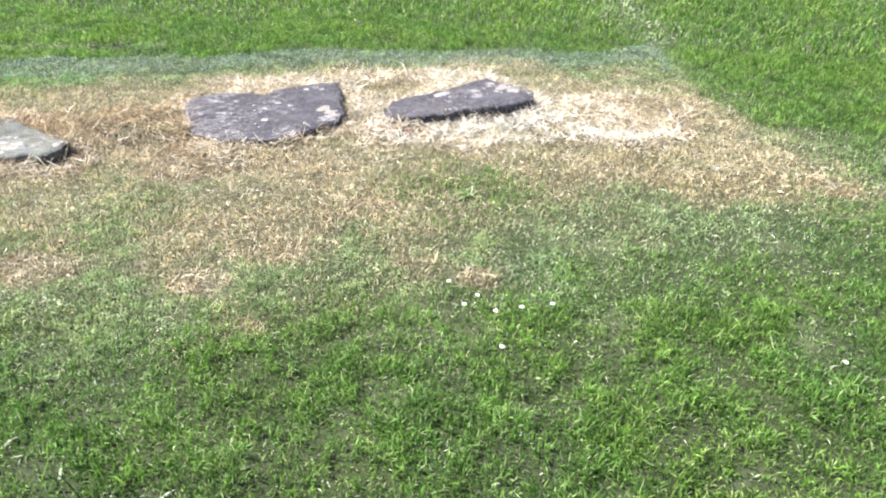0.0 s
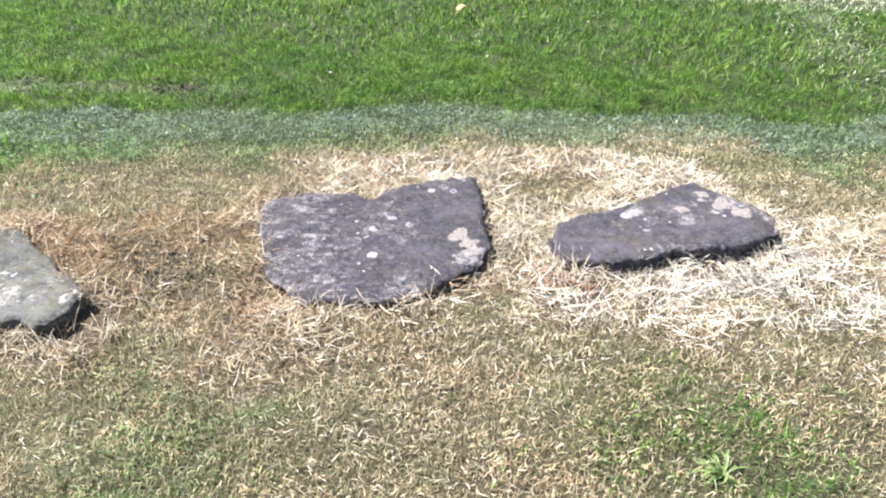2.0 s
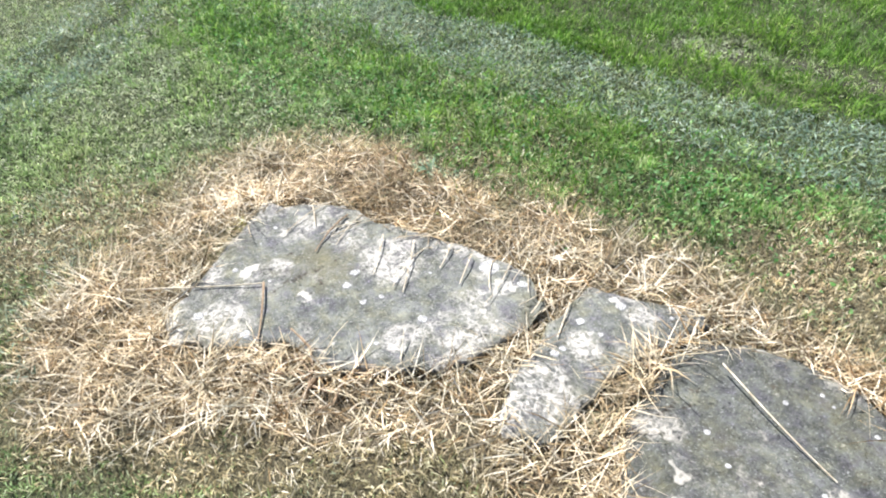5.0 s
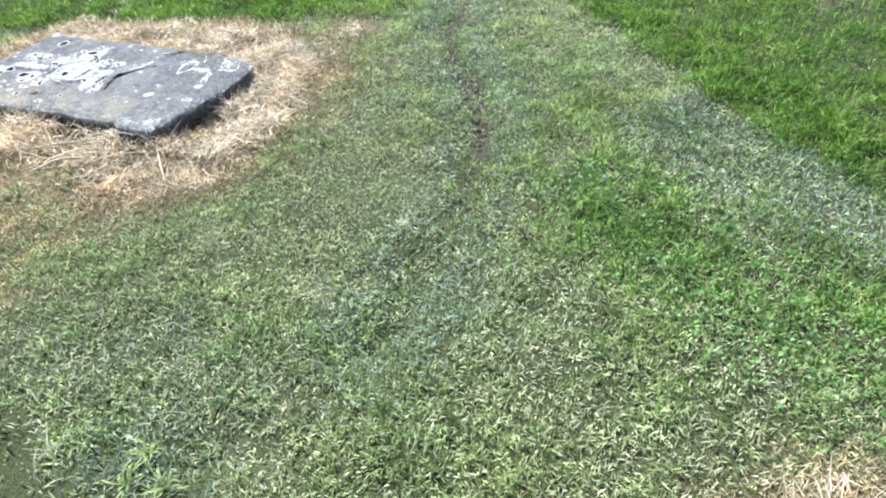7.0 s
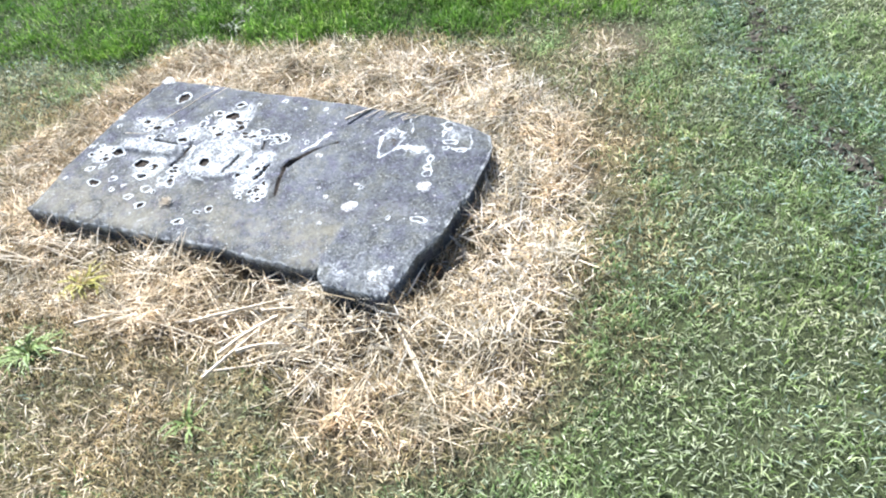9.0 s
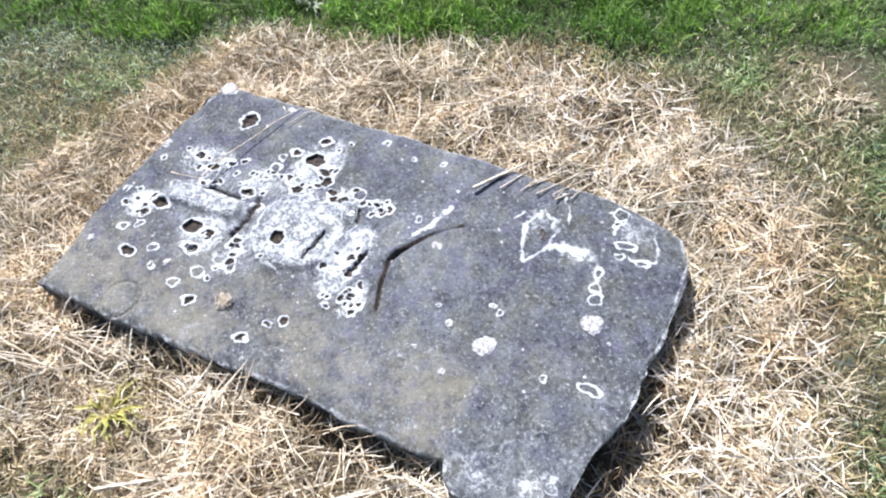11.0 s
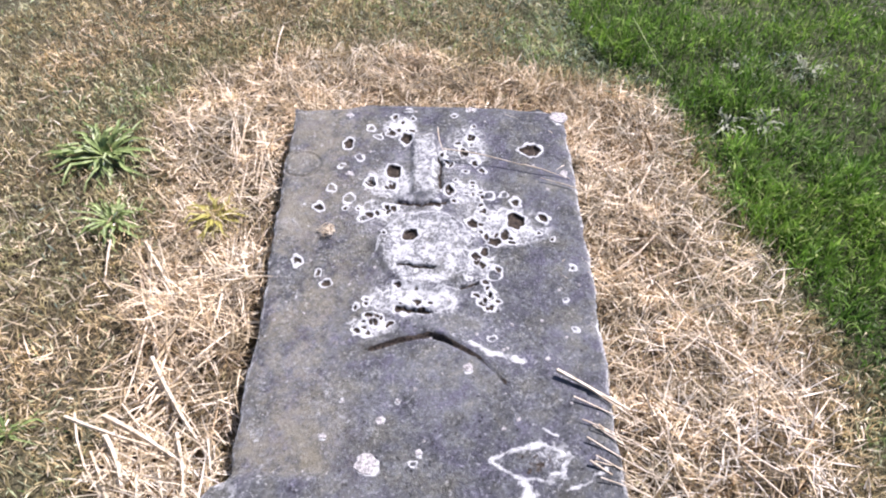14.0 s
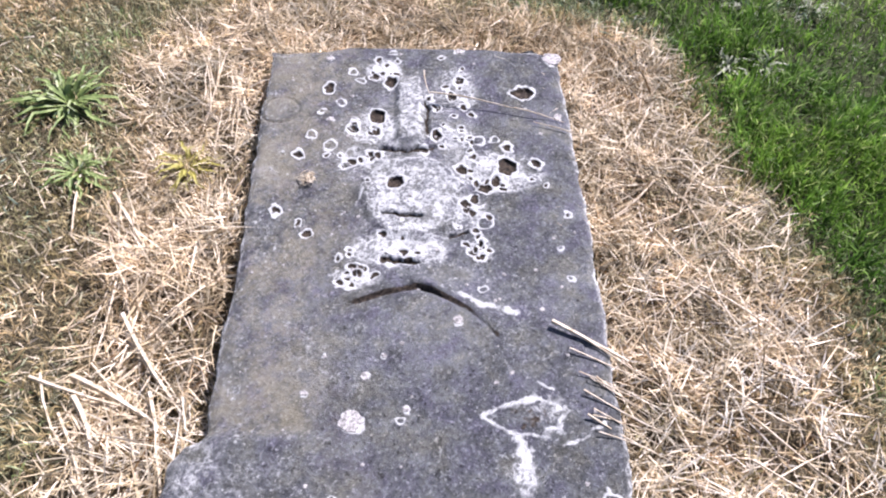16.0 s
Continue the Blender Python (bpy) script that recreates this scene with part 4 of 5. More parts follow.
blades("lawn_grass", a, b, ground_z(a, b), u(0.016, 0.036, n) * (0.5 + 1.0 * clump[k]) * np.where(a > -3, 0.85, 1.0), u(0.0022, 0.0042, n) * np.where((a < -4.2) & (a > -6.3), 1.25, 0.95), u(0.1, 1.2, n), u(0.1, 0.9, n), u(0, 6.283, n), LAWN,
       "short mown green lawn grass", "grass", True)
x, y = lawn(9500)
straw, tall, mat_share = cover(x, y)
lush_lane = np.exp(-((y - np.interp(x, EDGE_X, EDGE_Y) + 0.72) / 0.38) ** 2) * (x < -3.6)
olive = 0.32 + (0.34 + 0.6 * step(0.3, 0.65, cloud(x, y, 0.5, 14))) * (x < -4.4) * (1 - 0.55 * lush_lane)
hollow = np.where(x < -4.4, 0.6, 0.4) + 0.9 * lattice(x, y, 0.06, 17)
clear = 1 - 0.8 * np.exp(-(to_line(x, y, TRACK) / 0.05) ** 2) * step(5.9, 6.4, -x)
a, b, k = pick(x, y, (1 - 0.93 * tall) * np.clip(olive, 0, 1) * (1 - 0.75 * mat_share) * (1 - straw) * hollow * clear)
n = len(a)
blades("withered_grass", a, b, ground_z(a, b), u(0.014, 0.034, n), u(0.002, 0.0038, n) * np.where((a < -4.2) & (a > -6.3), 1.2, 0.9), u(0.4, 1.4, n), u(0.0, 0.6, n), u(0, 6.283, n), WITHER,
       "withered grey-green blades among the lawn", "grass", True)
a, b, k = pick(x, y, np.clip(mat_share * 1.1, 0, 1))
n = len(a)
blades("grass_clippings", a, b, ground_z(a, b) + u(0.004, 0.03, n), u(0.015, 0.04, n), u(0.002, 0.004, n), u(0.8, 1.55, n), u(-0.3, 0.4, n), u(0, 6.283, n), CLIP,
       "flattened grey-green mown clippings on the lawn", "clippings", True)

sets = [scatter((-9.4, 2.0), (-6.4, 5.0), 16000), scatter((-5.2, 3.6), (1.4, 7.9), 17000)]
x, y = np.concatenate([s[0] for s in sets]), np.concatenate([s[1] for s in sets])
straw = cover(x, y)[0]
hollow = 0.35 + 0.9 * lattice(x, y, 0.06, 17)
a, b, k = pick(x, y, np.clip(straw * 1.6, 0, 1) * (1 - 0.6 * step(0.8, 0.97, straw)) * hollow * off_stones(x, y))
n = len(a)
dull = (a > -6) & (RNG.random(n) < 0.75 * step(-0.2, 0.5, a + 0.3 * cloud(a, b, 0.3, 33)) * (1 - step(6.0, 6.4, b)))
for sel, mat_, label_ in (((a > -6) & ~dull, TAN, "short scorched tan grass before the row of stones"), (dull, SCORCH, "dull brown short grass at the edge of the dry patch"),
                          (a < -6, SCORCH, "short scorched brown grass around the carved stone")):
    c, d, n = a[sel], b[sel], int(sel.sum())
    blades("tan_grass", c, d, ground_z(c, d), u(0.02, 0.05, n) * np.where(c > -6, 0.78, 1.0), u(0.0017, 0.0034, n), u(0.1, 1.25, n), u(0.0, 0.8, n), u(0, 6.283, n), mat_, label_, "grass", True)
# clover in the green strip behind the pale slab
x, y = scatter((-6.2, 4.9), (-3.3, 6.7), 3800)
straw, tall, mat_share = cover(x, y)
lane_ = np.exp(-((y - np.interp(x, EDGE_X, EDGE_Y) + 0.68) / 0.34) ** 2) * (0.3 + 0.9 * cloud(x, y, 0.3, 28))
a, b, k = pick(x, y, lane_ * (1 - straw) * (1 - 0.7 * mat_share))
n = len(a)
blades("clover", a, b, ground_z(a, b) + u(0.012, 0.03, n), u(0.010, 0.018, n), u(0.006, 0.012, n), u(0.7, 1.5, n), u(-0.3, 0.4, n), u(0, 6.283, n), CLOVER,
       "bright green clover leaves in the lawn", "clover")

# straw: dense litter that lies criss-cross and leans on the stones
sets = [scatter((-9.4, 2.2), (-6.4, 5.0), 20000), scatter((-5.2, 3.6), (1.4, 7.9), 13000)]
x, y = np.concatenate([s[0] for s in sets]), np.concatenate([s[1] for s in sets])
straw = cover(x, y)[0]
keep = off_stones(x, y, -0.012)
crumbs = 1 - 0.75 * np.exp(-(((x + 2.45) / 0.3) ** 2 + ((y - 5.6) / 0.28) ** 2))
su, sv = carved_uv(x, y)
brink = 1 - 0.35 * np.exp(-(np.maximum(np.maximum(-sv - 0.01 - 0.055 * (su > 0.97), su - 1.24 + 0.25 * np.maximum(0.2 - sv, 0)), 0) / 0.024) ** 2) * ((sv < 0) | (su > 1.18)) * (su > -0.02) * (sv < 0.6)
crumbs = crumbs * (1 - 0.85 * np.exp(-(((x + 1.1) / 0.17) ** 2 + ((y - 6.07) / 0.09) ** 2)))
a, b, k = pick(x, y, straw ** 3.2 * keep * crumbs * brink * (0.15 + 1.2 * lattice(x, y, 0.07, 12)))
n = len(a)
high = lattice(a, b, 0.12, 13)
by_stone = np.exp(-np.min([to_line(a, b, p, True) for p in STONES], 0) / 0.035)
heap = np.exp(-((-carved_uv(a, b)[1] - 0.055) / 0.028) ** 2) * (carved_uv(a, b)[1] < 0)
rise = u(0.0, 0.035, n) * high * 1.6 + 0.035 * heap * u(0.2, 1, n) + 0.012 * by_stone * u(0, 1, n)
core = step(0.65, 0.95, straw[k])
long_ = u(0.03, 0.12, n) * (0.7 + 0.6 * high) * (0.45 + 0.6 * core) * np.where(a < -6, 0.78, 0.7 + 0.3 * core)
head = 6.283 * lattice(a, b, 0.16, 15) * 1.5 + RNG.normal(0, 1.9, n)
wide_ = u(0.0013, 0.0034, n) * (0.8 + 0.2 * core)
lean_, curl_ = u(0.85, 1.62, n), u(-0.3, 0.5, n)
brown = 0.05 + 0.8 * np.exp(-(((a + 2.75) / 0.75) ** 2 + ((b - 5.75) / 0.55) ** 2)) + np.where(a < -6, 0.16, 0.35) * step(0.5, 0.75, cloud(a, b, 0.4, 16))
brown += 0.22 * np.exp(-(((a + 4.2) / 0.8) ** 2 + ((b - 4.8) / 0.7) ** 2)) + 0.3 * np.exp(-(((a + 4.25) / 0.35) ** 2 + ((b - 5.25) / 0.2) ** 2)) + 0.1 * np.exp(-(((a + 8.5) / 0.3) ** 2 + ((b - 3.1) / 0.4) ** 2))
brown += 0.3 * np.exp(-(((a + 0.4) / 0.5) ** 2 + ((b - 5.7) / 0.5) ** 2)) - 0.5 * np.exp(-(((a + 0.5) / 0.6) ** 2 + ((b - 6.4) / 0.35) ** 2))
is_brown = RNG.random(n) < brown
sunned = 1.2 * np.exp(-(((a + 0.4) / 0.8) ** 2 + ((b - 6.4) / 0.5) ** 2)) + 0.4 * np.exp(-(((a + 1.25) / 0.25) ** 2 + ((b - 5.95) / 0.3) ** 2))
sunned += 0.4 * np.exp(-(((a + 1.1) / 0.5) ** 2 + ((b - 7.1) / 0.25) ** 2)) + 0.45 * np.exp(-(((a + 7.15) / 0.35) ** 2 + ((b - 4.2) / 0.4) ** 2)) + 0.55 * np.exp(-(((a + 7.95) / 0.4) ** 2 + ((b - 4.4) / 0.3) ** 2))
sunned = 0.75 * sunned + 0.22 * np.exp(-(to_line(a, b, BLEACHED[1][0]) / 0.3) ** 2) + 0.3 * np.exp(-(to_line(a, b, BLEACHED[0][0]) / 0.2) ** 2)
is_white = ~is_brown & (RNG.random(n) < 0.9 * sunned)
for sel, mat_, name_, label_ in ((is_white, BLEACH, "bleached_straw", "sun-bleached whitish straw by the stones"),
                                 (~is_brown & ~is_white, STRAW, "straw_litter", "pale dry straw around the stones"), (is_brown, RUST, "dead_grass", "brown dead grass among pale straw")):
    c, d = a[sel], b[sel]
    blades(name_, c, d, ground_z(c, d) + rise[sel], long_[sel], wide_[sel], lean_[sel], curl_[sel], head[sel], mat_, label_, "straw")

# farther turf, coarser
x, y = np.concatenate([scatter((-10.3, 7.0), (-6, 13.5), 550), scatter((-6, 8.0), (-3, 14), 1100), scatter((-3, 8.6), (4, 14.5), 1300),
                       scatter((2.5, 2), (6, 8.6), 350), scatter((-6, 0.5), (3, 3.6), 300), scatter((-12, 0), (-10.0, 9), 300), scatter((-10.3, 0), (-6, 1.9), 300)], 1)
straw, tall, mat_share = cover(x, y)
a, b, k = pick(x, y, tall)
n = len(a)
blades("long_grass", a, b, ground_z(a, b), u(0.05, 0.11, n), u(0.005, 0.010, n), u(0.1, 0.9, n), u(0.1, 1.0, n), u(0, 6.283, n), LONG,
       "far long green grass", "grass")
a, b, k = pick(x, y, (1 - tall) * 0.9)
n = len(a)
blades("withered_grass", a, b, ground_z(a, b), u(0.03, 0.07, n), u(0.005, 0.009, n), u(0.4, 1.4, n), u(0.0, 0.6, n), u(0, 6.283, n), WITHER,
       "far pale dry turf", "grass")


# ---- loose things ----
def tube(bm, pts, r0, r1, sides=5):
    """A stalk along pts, tapering from r0 to r1."""
    rings = []
    for k, p in enumerate(pts):
        p = Vector(p)
        d = (Vector(pts[min(k + 1, len(pts) - 1)]) - Vector(pts[max(k - 1, 0)])).normalized()
        side = d.cross(Vector((0.1, 0.2, 1))).normalized()
        top = side.cross(d)
        r = r0 + (r1 - r0) * k / (len(pts) - 1)
        rings.append([bm.verts.new(p + (side * math.cos(t) + top * math.sin(t)) * r) for t in (i * 2 * math.pi / sides for i in range(sides))])
    for a, b in zip(rings, rings[1:]):
        for i in range(sides):
            bm.faces.new((a[i], a[(i + 1) % sides], b[(i + 1) % sides], b[i]))
    bm.faces.new(rings[0][::-1])
    bm.faces.new(rings[-1])


def stalk(start, end, z0, z1, r=0.003, bow=0.02, mat=STALK, name="straw_stalk", label="thick pale dry stalk lying on the straw", category="stalk", group="dry stalks"):
    a, b = Vector((*start, z0)), Vector((*end, z1))
    bow = min(bow, 0.07 * (b - a).length)
    side = Vector((-(b - a).y, (b - a).x, 0)).normalized() * random.uniform(-bow, bow)
    pts = [a.lerp(b, t) + side * math.sin(t * math.pi) + Vector((0, 0, 0.3 * bow * math.sin(t * 5))) for t in (0, 0.25, 0.5, 0.75, 1)]
    bm = bmesh.new()
    tube(bm, pts, r, r * 0.55)
    me = bpy.data.meshes.new(name)
    bm.to_mesh(me)
    bm.free()
    me.materials.append(mat)
    return tagged(new(name, me), label, category, group)


# stalks thrown beside the carved stone
for p, q, r in (((-7.17, 3.82), (-6.82, 3.80), 0.0048), ((-7.20, 3.76), (-6.98, 3.79), 0.003), ((-7.55, 3.10), (-7.48, 3.40), 0.005), ((-7.59, 3.42), (-7.32, 3.45), 0.004),
                ((-7.26, 3.41), (-7.31, 3.62), 0.006), ((-7.16, 3.57), (-7.11, 3.82), 0.005), ((-7.39, 3.37), (-7.34, 3.65), 0.0055), ((-7.48, 3.24), (-7.30, 3.41), 0.003),
                ((-7.27, 3.57), (-7.12, 3.87), 0.0035), ((-7.24, 3.45), (-7.19, 3.58), 0.006), ((-7.21, 3.36), (-7.32, 3.58), 0.004), ((-7.51, 3.31), (-7.60, 3.46), 0.0025),
                ((-7.33, 3.54), (-7.19, 3.75), 0.0045), ((-7.50, 3.04), (-7.43, 3.12), 0.003), ((-8.32, 2.65), (-8.16, 2.80), 0.0025), ((-7.98, 2.92), (-7.78, 3.08), 0.0025),
                ((-8.02, 2.95), (-7.83, 3.10), 0.002), ((-8.42, 3.42), (-8.30, 3.55), 0.0025)):
    stalk(p, q, random.uniform(0.024, 0.036), random.uniform(0.016, 0.03), r)
for i in range(34):
    cu, cv = random.uniform(0.55, 1.08), random.uniform(-0.27, -0.10)
    ang, half = random.gauss(0.2, 0.8), random.uniform(0.05, 0.16)
    p, q = carved(cu - half * math.cos(ang), min(-0.07, cv - half * math.sin(ang))), carved(cu + half * math.cos(ang), min(-0.07, cv + half * math.sin(ang)))
    stalk(p, q, random.uniform(0.012, 0.03), random.uniform(0.012, 0.03), random.uniform(0.0018, 0.0034))
for i in range(12):
    cu, cv = random.uniform(0.05, 0.30), random.uniform(-0.16, -0.06)
    stalk(carved(cu, cv), carved(cu + random.uniform(-0.2, -0.1), cv - random.uniform(-0.03, 0.05)), 0.03, 0.05, 0.002)
for i in range(30):
    cu, cv = random.uniform(0.2, 1.25), random.uniform(0.74, 1.0)
    ang, half = random.gauss(0.9, 0.7), random.uniform(0.05, 0.11)
    p, q = carved(cu - half * math.cos(ang), max(0.72, cv - half * math.sin(ang))), carved(cu + half * math.cos(ang), max(0.72, cv + half * math.sin(ang)))
    stalk(p, q, random.uniform(0.02, 0.05), random.uniform(0.02, 0.05), random.uniform(0.0015, 0.003))
# straws that reach over its edge and lie on its face
stalk(carved(0.772, 0.575), carved(0.845, 0.70), 0.097, 0.082, 0.0045, 0.001, label="whitish dry stalk reaching over the stone edge")
stalk(carved(0.825, 0.60), carved(0.88, 0.72), 0.093, 0.078, 0.0018, 0.002, label="whitish dry stalk reaching over the stone edge")
stalk(carved(0.87, 0.61), carved(0.92, 0.73), 0.092, 0.074, 0.0012, 0.002, label="thin straw reaching over the stone edge")
for i in range(9):
    cu = random.uniform(0.80, 1.0)
    stalk(carved(cu, random.uniform(0.61, 0.645)), carved(cu + random.uniform(0.01, 0.08), random.uniform(0.72, 0.76)), 0.094, random.uniform(0.05, 0.075), random.uniform(0.001, 0.002), 0.004,
          label="thin straw reaching over the stone edge")
stalk(carved(0.168, 0.372), carved(0.21, 0.56), 0.108, 0.100, 0.0018, 0.006, label="thin straw lying on the carved stone")
stalk(carved(0.21, 0.56), carved(0.245, 0.672), 0.1, 0.09, 0.0016, 0.006, label="thin straw lying on the carved stone")
stalk(carved(0.08, 0.36), carved(0.17, 0.372), 0.10, 0.104, 0.0015, 0.004, label="thin straw lying on the carved stone")
stalk(carved(0.285, 0.70), carved(0.25, 0.60), 0.085, 0.097, 0.0016, 0.01, label="thin straw lying on the carved stone")
stalk((-9.10, 3.40), (-8.84, 3.68), 0.05, 0.10, 0.0022, 0.05, WEED, "grass_stem", "thin pale green stem standing in long grass", "stem", "stems")
# straws on the other slabs
stalk((-3.363, 5.338), (-3.03, 5.285), 0.053, 0.056, 0.0022, 0.008, label="long straw lying on the grey slab")
stalk((-4.43, 4.23), (-4.23, 4.56), 0.03, 0.042, 0.003, 0.01, label="long straw lying on the pale slab")
stalk((-4.27, 4.22), (-4.11, 4.34), 0.028, 0.04, 0.0025, 0.01, label="long straw lying on the pale slab")
stalk((-4.23, 4.56), (-4.06, 4.47), 0.042, 0.038, 0.0035, 0.03, TWIG, label="dark bent twig lying on the pale slab")
stalk((-4.36, 4.88), (-4.27, 4.73), 0.038, 0.04, 0.003, 0.03, TWIG, label="dark bent twig lying on the pale slab")
for p, q in (((-4.22, 4.92), (-4.10, 4.82)), ((-4.15, 4.98), (-4.00, 4.85)), ((-4.08, 5.06), (-4.02, 4.98)), ((-4.01, 5.08), (-3.94, 4.99)), ((-3.96, 5.18), (-3.88, 5.22))):
    stalk(p, q, 0.042, 0.038, 0.0022, 0.02, label="straw lying over the pale slab edge")
for i in range(18):
    t = random.random()
    bx, by = -4.5 + 0.75 * t, 4.80 + 0.42 * t
    stalk((bx + random.uniform(-0.02, 0.06), by + random.uniform(0.0, 0.08)), (bx + random.uniform(-0.02, 0.16), by - random.uniform(0.02, 0.16)), 0.03, 0.042,
          random.uniform(0.0012, 0.0026), 0.03, label="straw lying over the pale slab edge")
for line, cnt, z in (([(-1.92, 5.50), (-1.62, 5.66), (-1.40, 6.02)], 34, 0.045), ([(-1.2, 6.2), (-1.02, 6.12), (-0.66, 6.48), (-0.4, 6.66)], 40, 0.04),
                     ([(-3.3, 4.82), (-2.95, 4.9), (-2.55, 5.1)], 30, 0.03), ([(-2.38, 5.95), (-2.36, 6.1), (-2.05, 6.3), (-1.6, 6.68)], 26, 0.03),
                     ([(-2.95, 5.52), (-2.5, 5.36)], 14, 0.03)):
    for i in range(cnt):
        j = random.randrange(len(line) - 1)
        t = random.random()
        bx, by = (line[j][q] + (line[j + 1][q] - line[j][q]) * t for q in (0, 1))
        ang, ln = random.uniform(0, 6.283), random.uniform(0.04, 0.13)
        bx, by = bx + random.gauss(0.02, 0.04), by - abs(random.gauss(0, 0.05))
        stalk((bx, by), (bx + ln * math.cos(ang), by + ln * math.sin(ang)), 0.01, z + random.uniform(0, 0.03), random.uniform(0.0015, 0.003), 0.02,
              label="dry straw stalk at the edge of a slab")


def roots(x, y):
    """A knot of dead roots in the hollow beside the pale slab."""
    thing = tagged(new("dead_root"), "tangle of brown dead roots beside the pale slab", "roots")
    thing.location = (x, y, 0)
    for i in range(16):
        ang, ln = random.uniform(0, 6.283), random.uniform(0.05, 0.13)
        c = Vector((random.uniform(-0.09, 0.09), random.uniform(-0.08, 0.08), random.uniform(0.008, 0.03)))
        d = Vector((math.cos(ang), math.sin(ang), random.uniform(-0.1, 0.2))) * ln / 2
        e = Vector((-d.y, d.x, 0)) * random.uniform(-0.5, 0.5)
        bm = bmesh.new()
        tube(bm, [c - d, c - d * 0.3 + e * 0.6, c + d * 0.3 + e, c + d], 0.005, 0.002)
        part("root", bm, TWIG, thing)


roots(-3.90, 4.50)


def leaf_blade(bm, ang, length, width, rise, droop):
    """One strap leaf from the middle of a rosette: folded along its midrib."""
    prev = None
    for k in range(6):
        t = k / 5
        ang += random.gauss(0, 0.14)
        r, z = length * t, rise * math.sin(t * 2.2) - droop * t * t
        w = width * math.sin(math.pi * min(0.97, 0.12 + 0.88 * t)) ** 0.8
        c, s_ = math.cos(ang), math.sin(ang)
        row = [bm.verts.new((r * c - k2 * w * s_, r * s_ + k2 * w * c, 0.006 + max(0, z) + abs(k2) * w * 0.35)) for k2 in (-0.5, 0, 0.5)]
        if prev:
            for i in (0, 1):
                bm.faces.new((prev[i], prev[i + 1], row[i + 1], row[i]))
        prev = row


def rosette(x, y, size, count, mat, label):
    thing = tagged(new("weed"), label, "weed", "weeds in the lawn")
    thing.location = (x, y, 0)
    for i in range(count):
        bm = bmesh.new()
        leaf_blade(bm, random.uniform(0, 6.283), size * random.uniform(0.4, 1.1), size * random.uniform(0.045, 0.10), size * random.uniform(0.03, 0.45), size * random.uniform(0, 0.2))
        part("leaf", bm, mat, thing)


rosette(-7.65, 2.76, 0.14, 85, WEED, "green plantain rosette in the dry lawn")
rosette(-7.54, 2.97, 0.10, 55, WEED, "small green plantain rosette in dry grass")
rosette(-7.71, 3.13, 0.09, 48, YELLOW_WEED, "yellowing grass tuft beside the carved stone")
rosette(-7.12, 3.30, 0.07, 18, WEED, "small green weed among straw")
for wx, wy, size in ((-1.20, 6.10, 0.10), (-1.12, 6.08, 0.09), (-1.02, 6.10, 0.08), (-2.03, 5.50, 0.09), (-1.95, 5.48, 0.07)):
    rosette(wx, wy, size, 34, RUSSET, "reddish brown dead tuft beside a slab")
rosette(-5.94, 4.78, 0.06, 14, DARK_WEED, "small dark rosette in the lawn")
rosette(-4.44, 5.22, 0.07, 30, BLUE_WEED, "bluish green tuft beside the straw")
rosette(-4.38, 5.27, 0.05, 18, BLUE_WEED, "bluish green tuft beside the straw")
for wx, wy in ((-5.38, 6.62), (-5.45, 6.44), (-5.0, 6.67), (-4.66, 6.75), (-5.18, 6.69), (-4.45, 6.77)):
    rosette(wx, wy, 0.08, 22, DARK_WEED, "dark seeding weed in long grass")
for wx, wy in ((-9.16, 3.76), (-9.28, 3.90), (-8.88, 3.85), (-8.95, 3.92)):
    rosette(wx, wy, 0.08, 26, PALE_WEED, "greyish withered weed in long grass")
for wx, wy in ((-5.61, 3.50), (-5.68, 3.56), (-5.56, 3.58)):
    rosette(wx, wy, 0.07, 14, WEED, "broad-leaved green weed in the lawn")
rosette(-0.508, 5.44, 0.09, 26, WEED, "green tuft in the withered grass")
rosette(-4.50, 4.62, 0.06, 16, YELLOW_WEED, "yellow-green tuft beside the pale slab")


def daisy(x, y):
    thing = tagged(new("daisy"), "small white daisy in the lawn", "flower", "daisies in the lawn")
    thing.location = (x, y, 0)
    h = random.uniform(0.04, 0.05)
    thing.scale = (0.7, 0.7, 1.0)
    bm = bmesh.new()
    tube(bm, [(0, 0, 0), (0.004, 0, h * 0.5), (0, 0.002, h)], 0.001, 0.001, 4)
    part("stem", bm, WEED, thing)
    bm = bmesh.new()
    for k in range(12):
        a = k * 2 * math.pi / 12
        pts = [(0.003, -0.0012, 0), (0.011, -0.0026, 0.002), (0.012, 0.0026, 0.002), (0.003, 0.0012, 0)]
        bm.faces.new([bm.verts.new((p[0] * math.cos(a) - p[1] * math.sin(a), p[0] * math.sin(a) + p[1] * math.cos(a), h + p[2])) for p in pts])
    part("petals", bm, PETAL, thing)
    bm = bmesh.new()
    bmesh.ops.create_icosphere(bm, subdivisions=1, radius=0.004, matrix=Matrix.Translation((0, 0, h + 0.001)) @ Matrix.Diagonal((1, 1, 0.6, 1)))
    part("eye", bm, EYE, thing)


for dx, dy in ((-0.40, 4.68), (-0.28, 4.62), (-0.12, 4.60), (-0.20, 4.55), (-0.14, 4.36), (-0.31, 4.55), (-0.02, 4.64), (0.9, 4.6), (-2.95, 7.6), (-2.2, 8.3), (-1.2, 8.9), (1.34, 8.6), (-1.8, 9.4)):
    daisy(dx, dy)


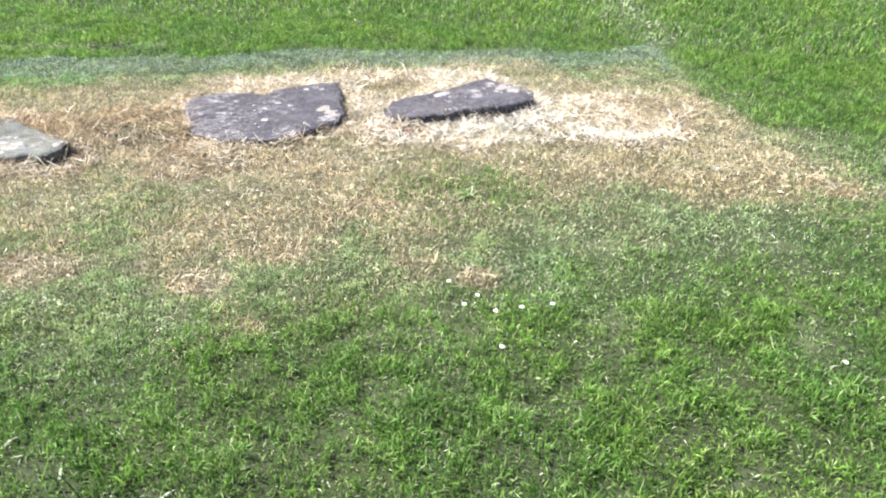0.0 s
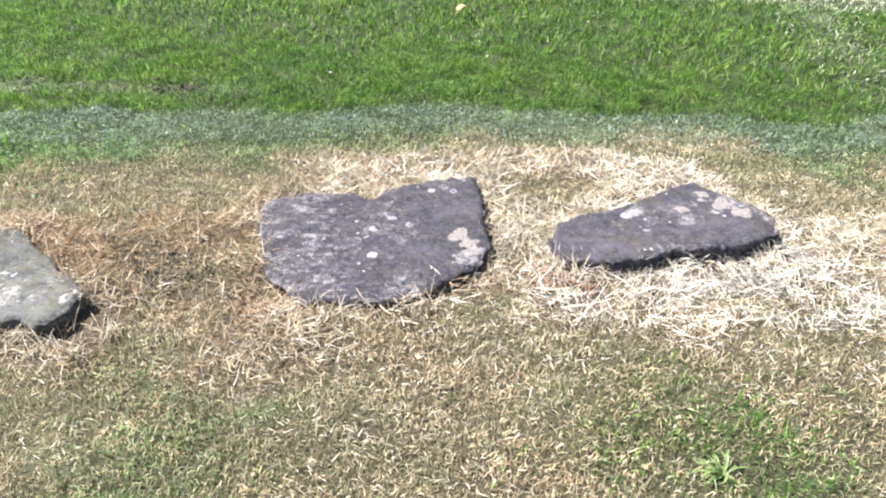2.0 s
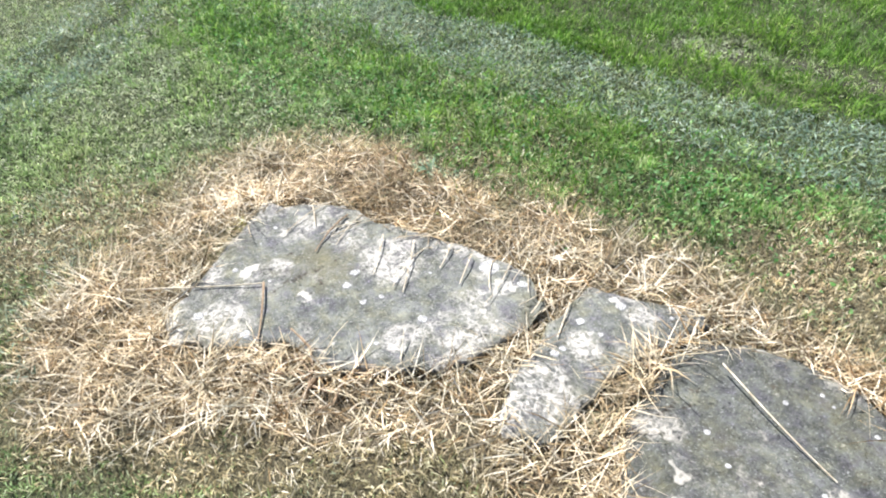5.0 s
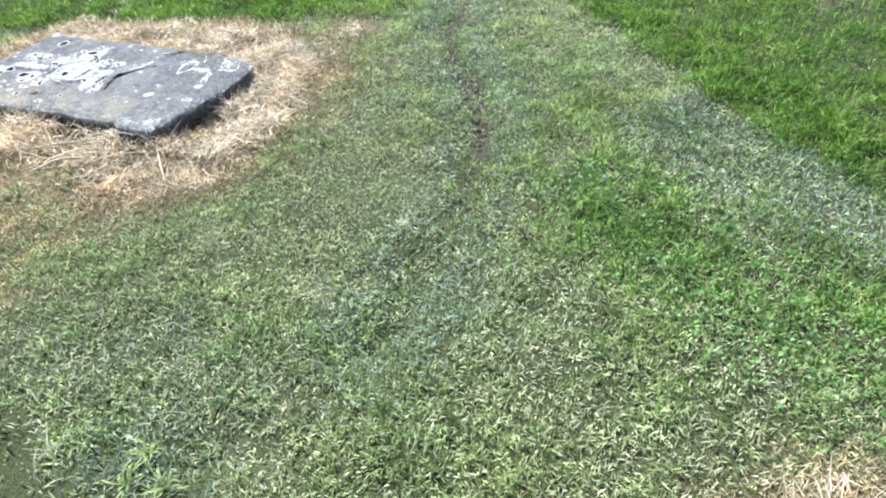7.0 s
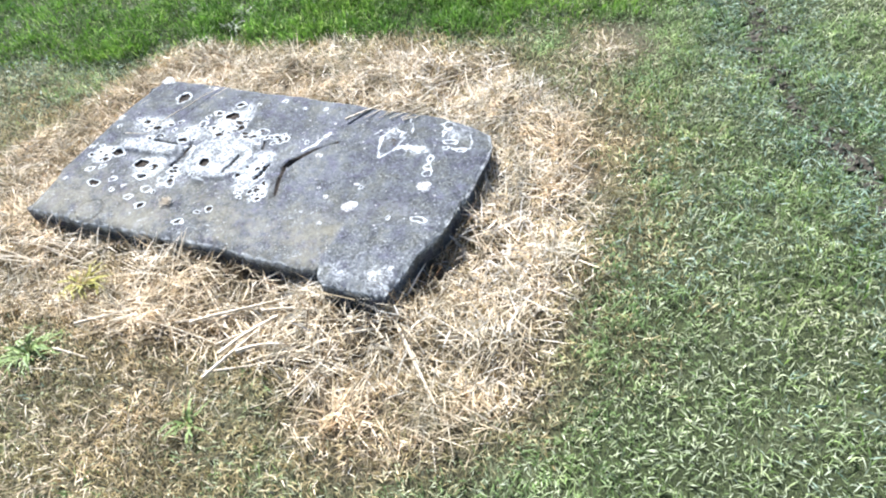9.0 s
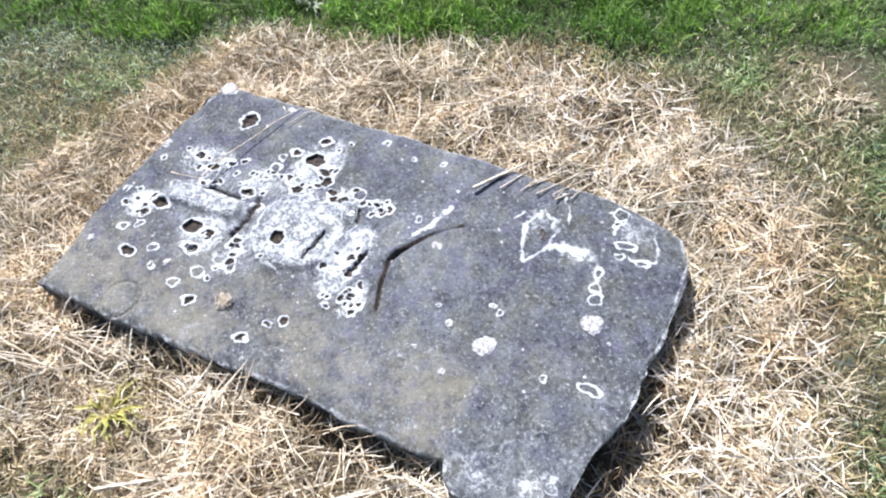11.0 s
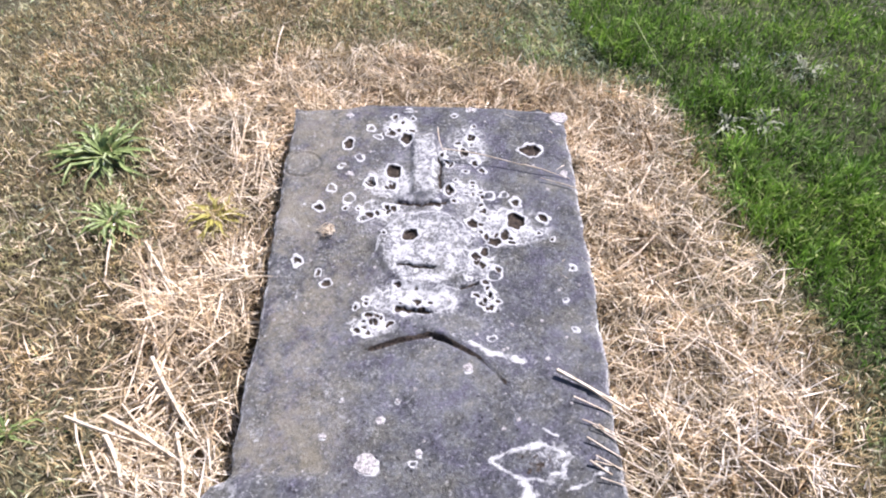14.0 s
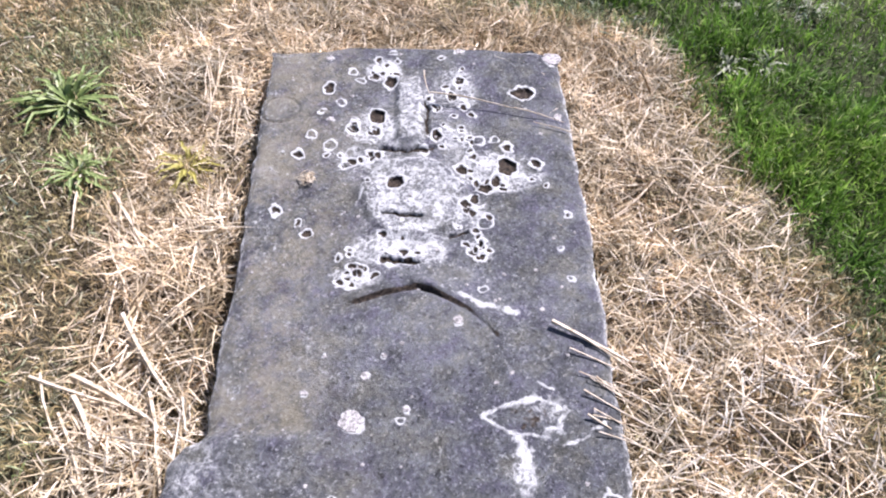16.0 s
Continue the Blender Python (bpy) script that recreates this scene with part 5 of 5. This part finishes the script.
def clod(x, y, size, label="dark lump of dry soil on the turf"):
    bm = bmesh.new()
    bmesh.ops.create_icosphere(bm, subdivisions=3, radius=size)
    for v in bm.verts:
        v.co *= 0.75 + 0.6 * noise.noise(v.co / size * 1.3 + Vector((x * 9, y * 9, 0))) + 0.25 * noise.noise(v.co / size * 4)
        v.co.z *= 0.55
    me = bpy.data.meshes.new("soil_clod")
    bm.to_mesh(me)
    bm.free()
    me.materials.append(CLOD)
    ob = tagged(new("soil_clod", me), label, "soil", "soil clods")
    ob.location = (x, y, float(ground_z(np.array([x]), np.array([y]))[0]) + size * 0.2)


clod(-7.52, 3.33, 0.028, "crumbly brown soil lump beside the carved stone")
for i in range(90):
    t = random.random() ** 0.8 * 0.72
    j = t * (len(TRACK) - 1)
    k, f = int(j), j - int(j)
    clod(TRACK[k][0] + (TRACK[k + 1][0] - TRACK[k][0]) * f + random.gauss(0, 0.035), TRACK[k][1] + (TRACK[k + 1][1] - TRACK[k][1]) * f + random.gauss(0, 0.035),
         random.uniform(0.008, 0.024), "small dark soil clod in the wheel track")
for i in range(26):
    clod(random.uniform(-3.85, -3.2), 7.07 + random.gauss(0.02, 0.05), random.uniform(0.018, 0.045), "dark soil lump at the long grass edge")


for i in range(70):
    clod(random.gauss(-2.45, 0.16), random.gauss(5.62, 0.16), random.uniform(0.008, 0.022), "crumbly brown soil between two slabs")


def curled_leaf(x, y, size, z):
    bm = bmesh.new()
    leaf_blade(bm, random.uniform(0, 6), size, size * 0.7, size * 0.3, 0)
    me = bpy.data.meshes.new("fallen_leaf")
    bm.to_mesh(me)
    bm.free()
    me.materials.append(DEAD_LEAF)
    ob = tagged(new("fallen_leaf", me), "curled brown fallen leaf on long grass", "leaf")
    ob.location = (x, y, z)


curled_leaf(-2.78, 9.22, 0.09, 0.05)


def dry_tuft(u_, v_):
    """A small matted tuft of dry moss stuck on the carved stone."""
    thing = tagged(new("dry_moss"), "matted tuft of dry moss on the carved stone", "moss")
    x, y = carved(u_, v_)
    thing.location = (x, y, 0.087)
    for i in range(60):
        ang, r, ln = random.uniform(0, 6.283), random.uniform(0, 0.018), random.uniform(0.01, 0.022)
        bm = bmesh.new()
        c = Vector((r * math.cos(ang), r * math.sin(ang), random.uniform(0.0, 0.009)))
        t2 = random.uniform(0, 6.283)
        d = Vector((math.cos(t2), math.sin(t2), 0.1)) * ln / 2
        tube(bm, [c - d, c + Vector((0, 0, 0.003)), c + d], 0.001, 0.0006, 3)
        part("strand", bm, STALK, thing)


dry_tuft(0.42, 0.114)
